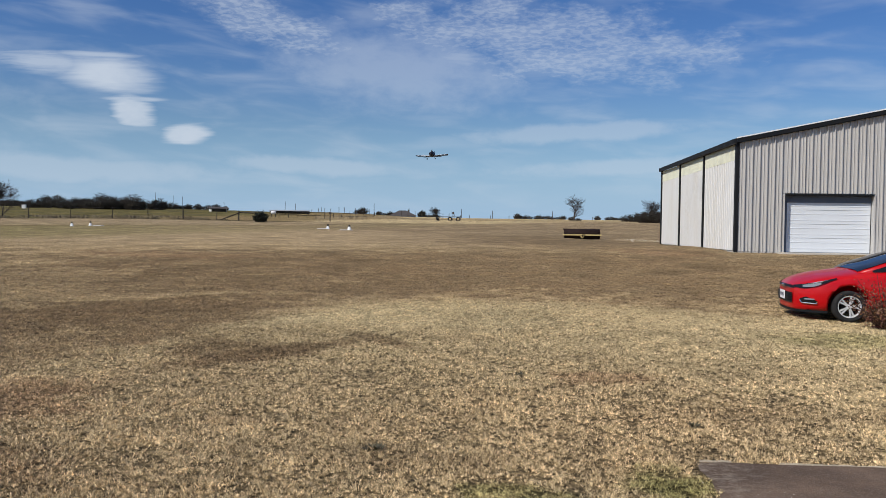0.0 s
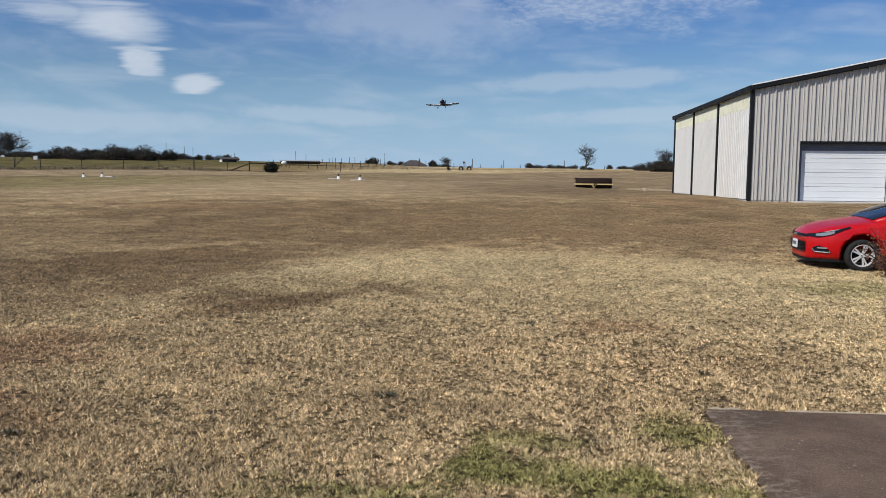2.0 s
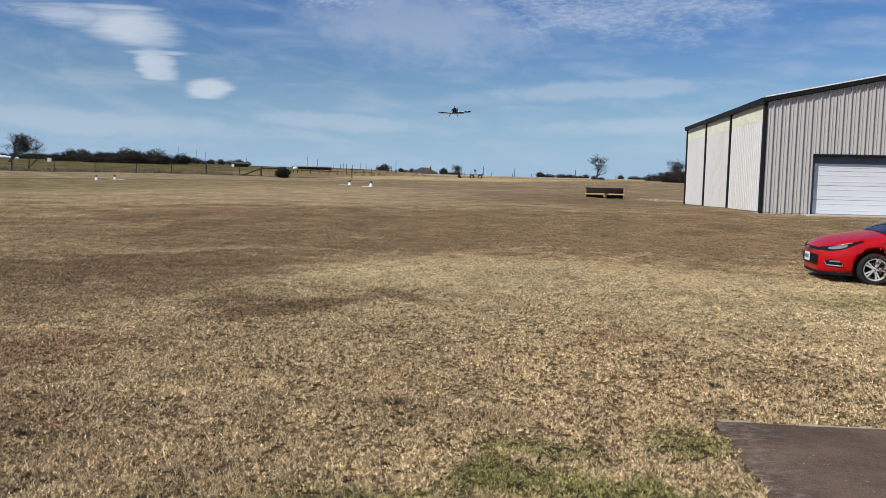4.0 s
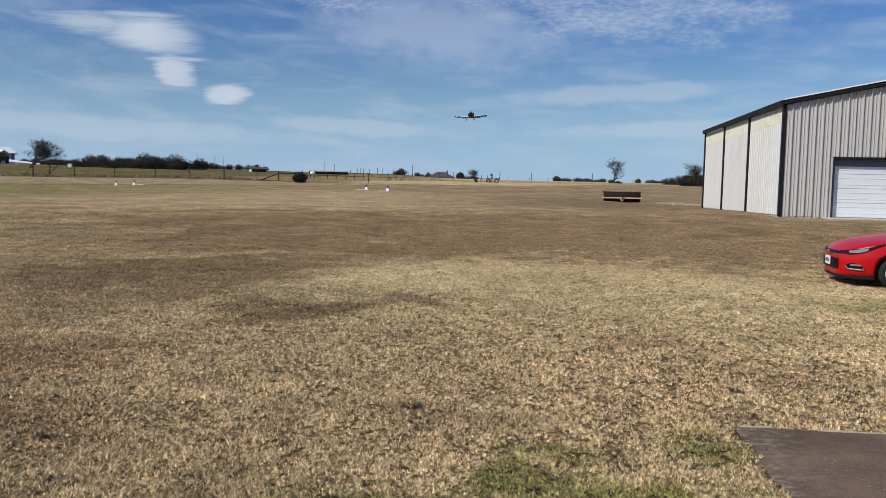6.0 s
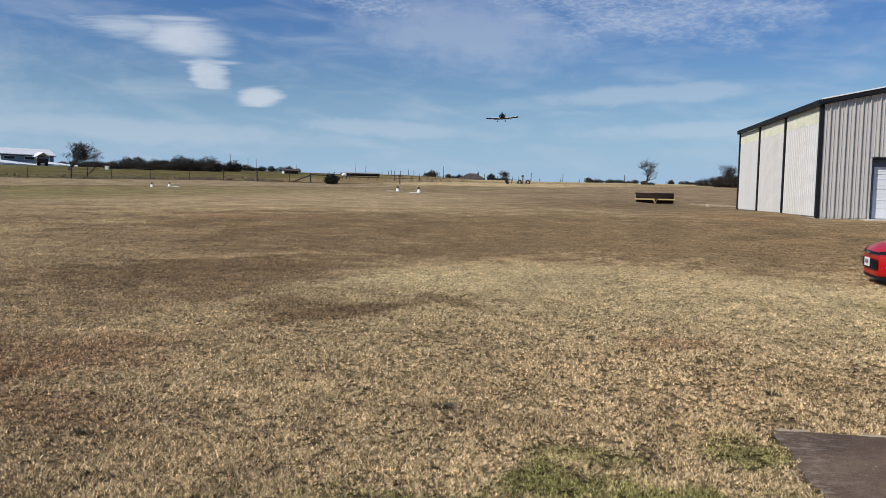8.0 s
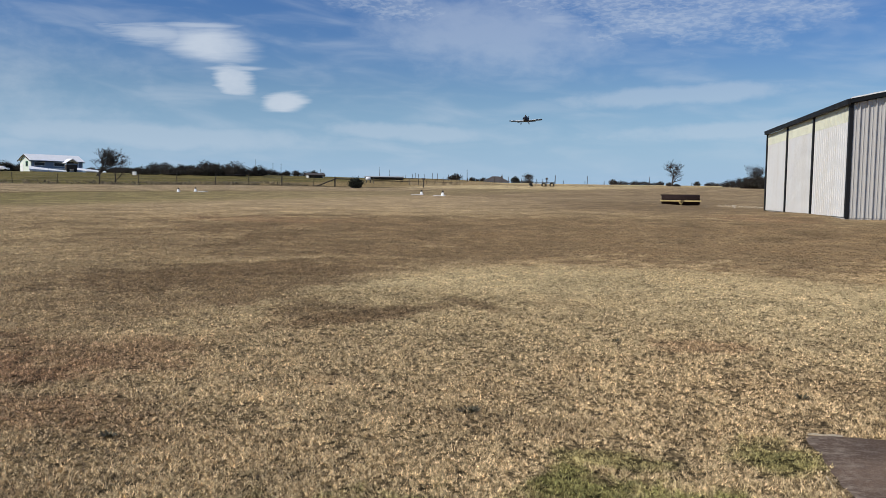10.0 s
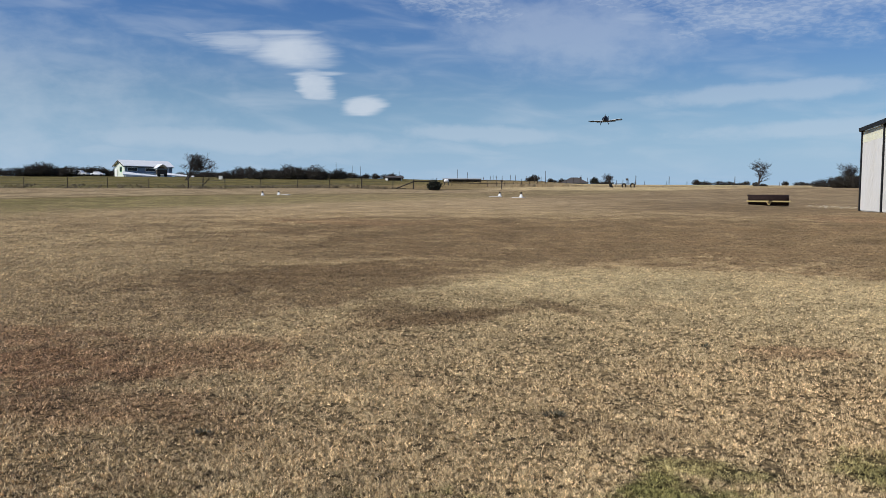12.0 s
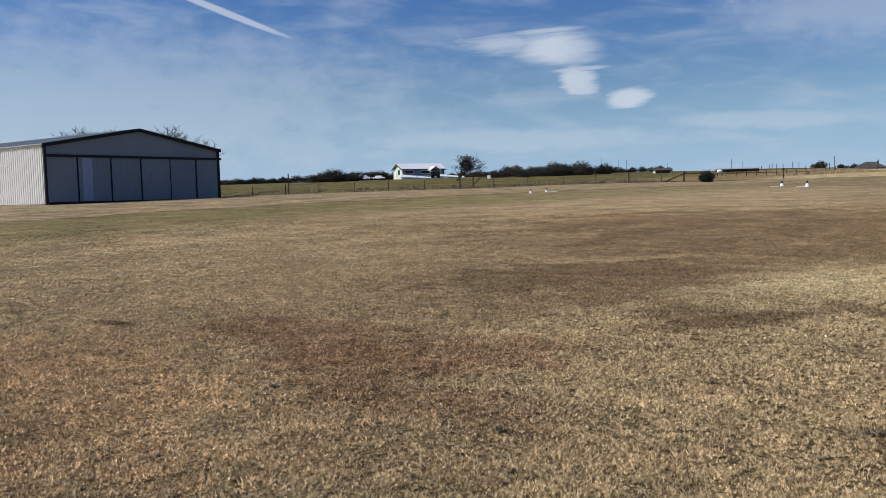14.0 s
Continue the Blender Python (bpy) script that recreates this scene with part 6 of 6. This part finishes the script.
def build_far_buildings():
    # white-roofed farm building with a mint gable; the long side's shade is coloured blue-grey
    x, y = spot(-36.7, 222)
    h = gable_house("farm_building", pose(x, y, gz(x, y) - 0.1, 0, 0, 62), 12.6, 5.8, 2.75, 1.35, (BLUE_SIDING, MINT), WHITE_METAL, "white-roofed farm building with long wall coloured as blue shade and mint gable", "building")
    for q in (-4.3, 0.4):
        far_window(h, q, -2.9, 1.4, 2.6, 0.9)
    for sgn in (-1, 1):
        slope = [(0.0, 3.9), (0.0, 4.16), (sgn * 3.32, 2.62), (sgn * 3.32, 2.36)]
        part("fascia", Shape().quad_strip([[(q, u, v) for u, v in slope] for q in (-6.72, -6.78)]), POST_WOOD, h, "dark gable fascia")
    part("eave_board", Shape().box((-6.7, -3.36, 2.4), (6.7, -3.31, 2.56)), POST_WOOD, h, "dark eave board")
    far_window(h, -6.3, -0.8, 1.2, 1.2, 1.3, GREEN, "y")
    part("door", Shape().box((-6.4, 1.2, -0.2), (-6.31, 2.3, 1.9)), WHITE, h)
    porch = Shape().quad_strip([[(0.9, y0, 2.3), (2.6, y0, 3.35), (4.3, y0, 2.3), (4.3, y0, 2.18), (2.6, y0, 3.22), (0.9, y0, 2.18)] for y0 in (-5.2, -2.4)])
    part("porch_roof", porch, WHITE_METAL, h, "white entry gable roof")
    for q in (1.1, 4.1):
        part("porch_post", Shape().box((q - 0.08, -5.1, -0.5), (q + 0.08, -4.94, 2.25)), WHITE, h)
    part("skirting", Shape().box((-6.2, -3.1, -0.4), (6.2, -2.92, 0.95)), WHITE, h, "white skirting")
    # white ramps and tarps along the front
    for bearing, w, turn in ((-36.9, 4.0, 42), (-34.7, 4.4, 38)):
        px, py = spot(bearing, 212)
        t = thing("ramp", pose(px, py, gz(px, py), 0, 0, turn), "long white sloping loading ramp on the pasture", "ramp", "white ramps")
        part("deck", Shape().quad_strip([[(-w, 0, 0.6), (w, 0, 0.15), (w, 0, 0.0), (-w, 0, 0.3)], [(-w, 1.9, 1.3), (w, 1.9, 0.4), (w, 1.9, 0.25), (-w, 1.9, 1.1)]]), WHITE_METAL, t)
        for q in (-w + 0.2, 0):
            part("leg", Shape().box((q, 0.6, -0.3), (q + 0.2, 0.8, 0.8)), WHITE, t)
    px, py = spot(-35.6, 211)
    t = thing("farm_wagon", pose(px, py, gz(px, py), 0, 0, 50), "dark farm wagon standing before the building", "wagon")
    part("bed", Shape().box((-1.2, -0.7, 0.6), (1.2, 0.7, 1.7), bevel=0.05), POST_WOOD, t)
    for a in (-0.8, 0.8):
        part("wheel", Shape().lathe([(0.1, -0.1), (0.4, -0.1), (0.4, 0.1), (0.1, 0.1)], 14, pose(a, -0.7, 0.4, 90, 0, 0)), RUBBER, t)
    # white pickup and cab, small trailer
    px, py = spot(-40.6, 205)
    t = thing("pickup_truck", pose(px, py, gz(px, py), 0, 0, 14), "white pickup truck parked in the pasture", "truck")
    t.scale = (0.8, 0.8, 0.8)
    part("body", Shape().box((-2.7, -0.9, 0.45), (2.7, 0.9, 1.05), bevel=0.12), PLANE_WHITE, t)
    part("cab", Shape().quad_strip([[(-0.9, -0.85, 1.05), (1.3, -0.85, 1.05), (0.7, -0.7, 1.75), (-0.7, -0.7, 1.75)], [(-0.9, 0.85, 1.05), (1.3, 0.85, 1.05), (0.7, 0.7, 1.75), (-0.7, 0.7, 1.75)]]), PLANE_WHITE, t)
    part("side_window", Shape().box((-0.6, -0.87, 1.15), (0.7, -0.8, 1.6)), TINTED, t)
    for a in (-1.8, 1.8):
        part("wheel", Shape().lathe([(0.1, -0.1), (0.38, -0.1), (0.38, 0.1), (0.1, 0.1)], 14, pose(a, -0.85, 0.38, 90, 0, 0)), RUBBER, t)
    px, py = spot(-39.5, 206)
    t = thing("car.001", pose(px, py, gz(px, py), 0, 0, 22), "small white car parked in the pasture", "car")
    t.scale = (0.8, 0.8, 0.8)
    part("body", Shape().box((-1.9, -0.85, 0.35), (1.9, 0.85, 0.9), bevel=0.15), PLANE_WHITE, t)
    part("cabin", Shape().quad_strip([[(-1.3, -0.75, 0.9), (1.0, -0.75, 0.9), (0.5, -0.6, 1.4), (-0.9, -0.6, 1.4)], [(-1.3, 0.75, 0.9), (1.0, 0.75, 0.9), (0.5, 0.6, 1.4), (-0.9, 0.6, 1.4)]]), PLANE_WHITE, t)
    for a in (-1.2, 1.2):
        part("wheel", Shape().lathe([(0.1, -0.1), (0.33, -0.1), (0.33, 0.1), (0.1, 0.1)], 14, pose(a, -0.8, 0.33, 90, 0, 0)), RUBBER, t)
    for bearing, reach, w, hh, lab in ((-31.8, 176, 0.34, 0.62, "small white shed box in the pasture"), (-41.05, 203, 1.0, 1.5, "small white shed beside a pickup")):
        px, py = spot(bearing, reach)
        t = thing("shed", pose(px, py, gz(px, py), 0, 0, 12), lab, "shed")
        part("wall", Shape().box((-w, -w * 0.7, -0.3), (w, w * 0.7, hh)), WHITE, t)
        part("roof", Shape().box((-w - 0.05, -w * 0.7 - 0.05, hh), (w + 0.05, w * 0.7 + 0.05, hh + 0.08), bevel=0.02), WHITE_METAL, t)
    # low sheds further right, long pen roof and a white tank
    px, py = spot(-20.0, 186)
    gable_house("shed.002", pose(px, py, gz(px, py) - 0.1, 0, 0, 32), 3.4, 2.4, 0.7, 0.3, (POST_WOOD, WHITE), SHINGLE, "low dark shed with a brown roof and white end", "shed")
    px, py = spot(-15.2, 165)
    t = thing("open_shed", pose(px, py, gz(px, py), 0, 0, 12), "long low open pen shelter with a grey roof", "shed")
    part("roof", Shape().quad_strip([[(-4.0, -1.5, 0.66), (4.0, -1.5, 0.66), (4.0, -1.5, 0.74), (-4.0, -1.5, 0.74)], [(-4.0, 1.8, 0.86), (4.0, 1.8, 0.86), (4.0, 1.8, 0.94), (-4.0, 1.8, 0.94)]]), ROOF, t)
    for q in range(-5, 6, 2):
        part("post", Shape().tube([(q * 0.75, -1.3, -0.3), (q * 0.75, -1.3, 0.68)], 0.06, 6), POST_WOOD, t)
    part("back_rail", Shape().box((-3.9, 1.5, 0.2), (3.9, 1.6, 0.84)), POST_WOOD, t)
    px, py = spot(-16.3, 140)
    t = thing("tank", pose(px, py, gz(px, py) - 0.1, 0, 0, 20), "white round-ended storage tank on dark legs", "tank")
    part("vessel", Shape().lathe([(0.05, -0.45), (0.2, -0.4), (0.3, -0.22), (0.3, 0.22), (0.2, 0.4), (0.05, 0.45)], 18, pose(0, 0, 0.85, 0, 90, 0)), WHITE, t, soft=True)
    for q in (-0.5, 0.5):
        part("leg", Shape().box((q * 0.7 - 0.06, -0.3, -0.3), (q * 0.7 + 0.06, 0.3, 0.62)), POST_WOOD, t)
    # hipped brown roof over the crest
    px, py = spot(-7.35, 340)
    t = thing("house", pose(px, py, gz(px, py) - 1.0, 0, 0, 10), "low house with a brown hipped shingle roof beyond the crest", "house")
    part("wall", Shape().box((-5.3, -4, -1), (5.3, 4, 1.7)), BLUE_SIDING, t)
    part("roof", Shape().quad_strip([[(-5.9, -4.6, 1.7), (5.9, -4.6, 1.7), (5.9, 4.6, 1.7), (-5.9, 4.6, 1.7)], [(-1.4, -0.05, 4.0), (1.4, -0.05, 4.0), (1.4, 0.05, 4.0), (-1.4, 0.05, 4.0)]]), SHINGLE, t)
    part("chimney", Shape().box((2.2, -0.4, 2.4), (2.9, 0.4, 4.3), bevel=0.04), SHINGLE, t)


build_far_buildings()
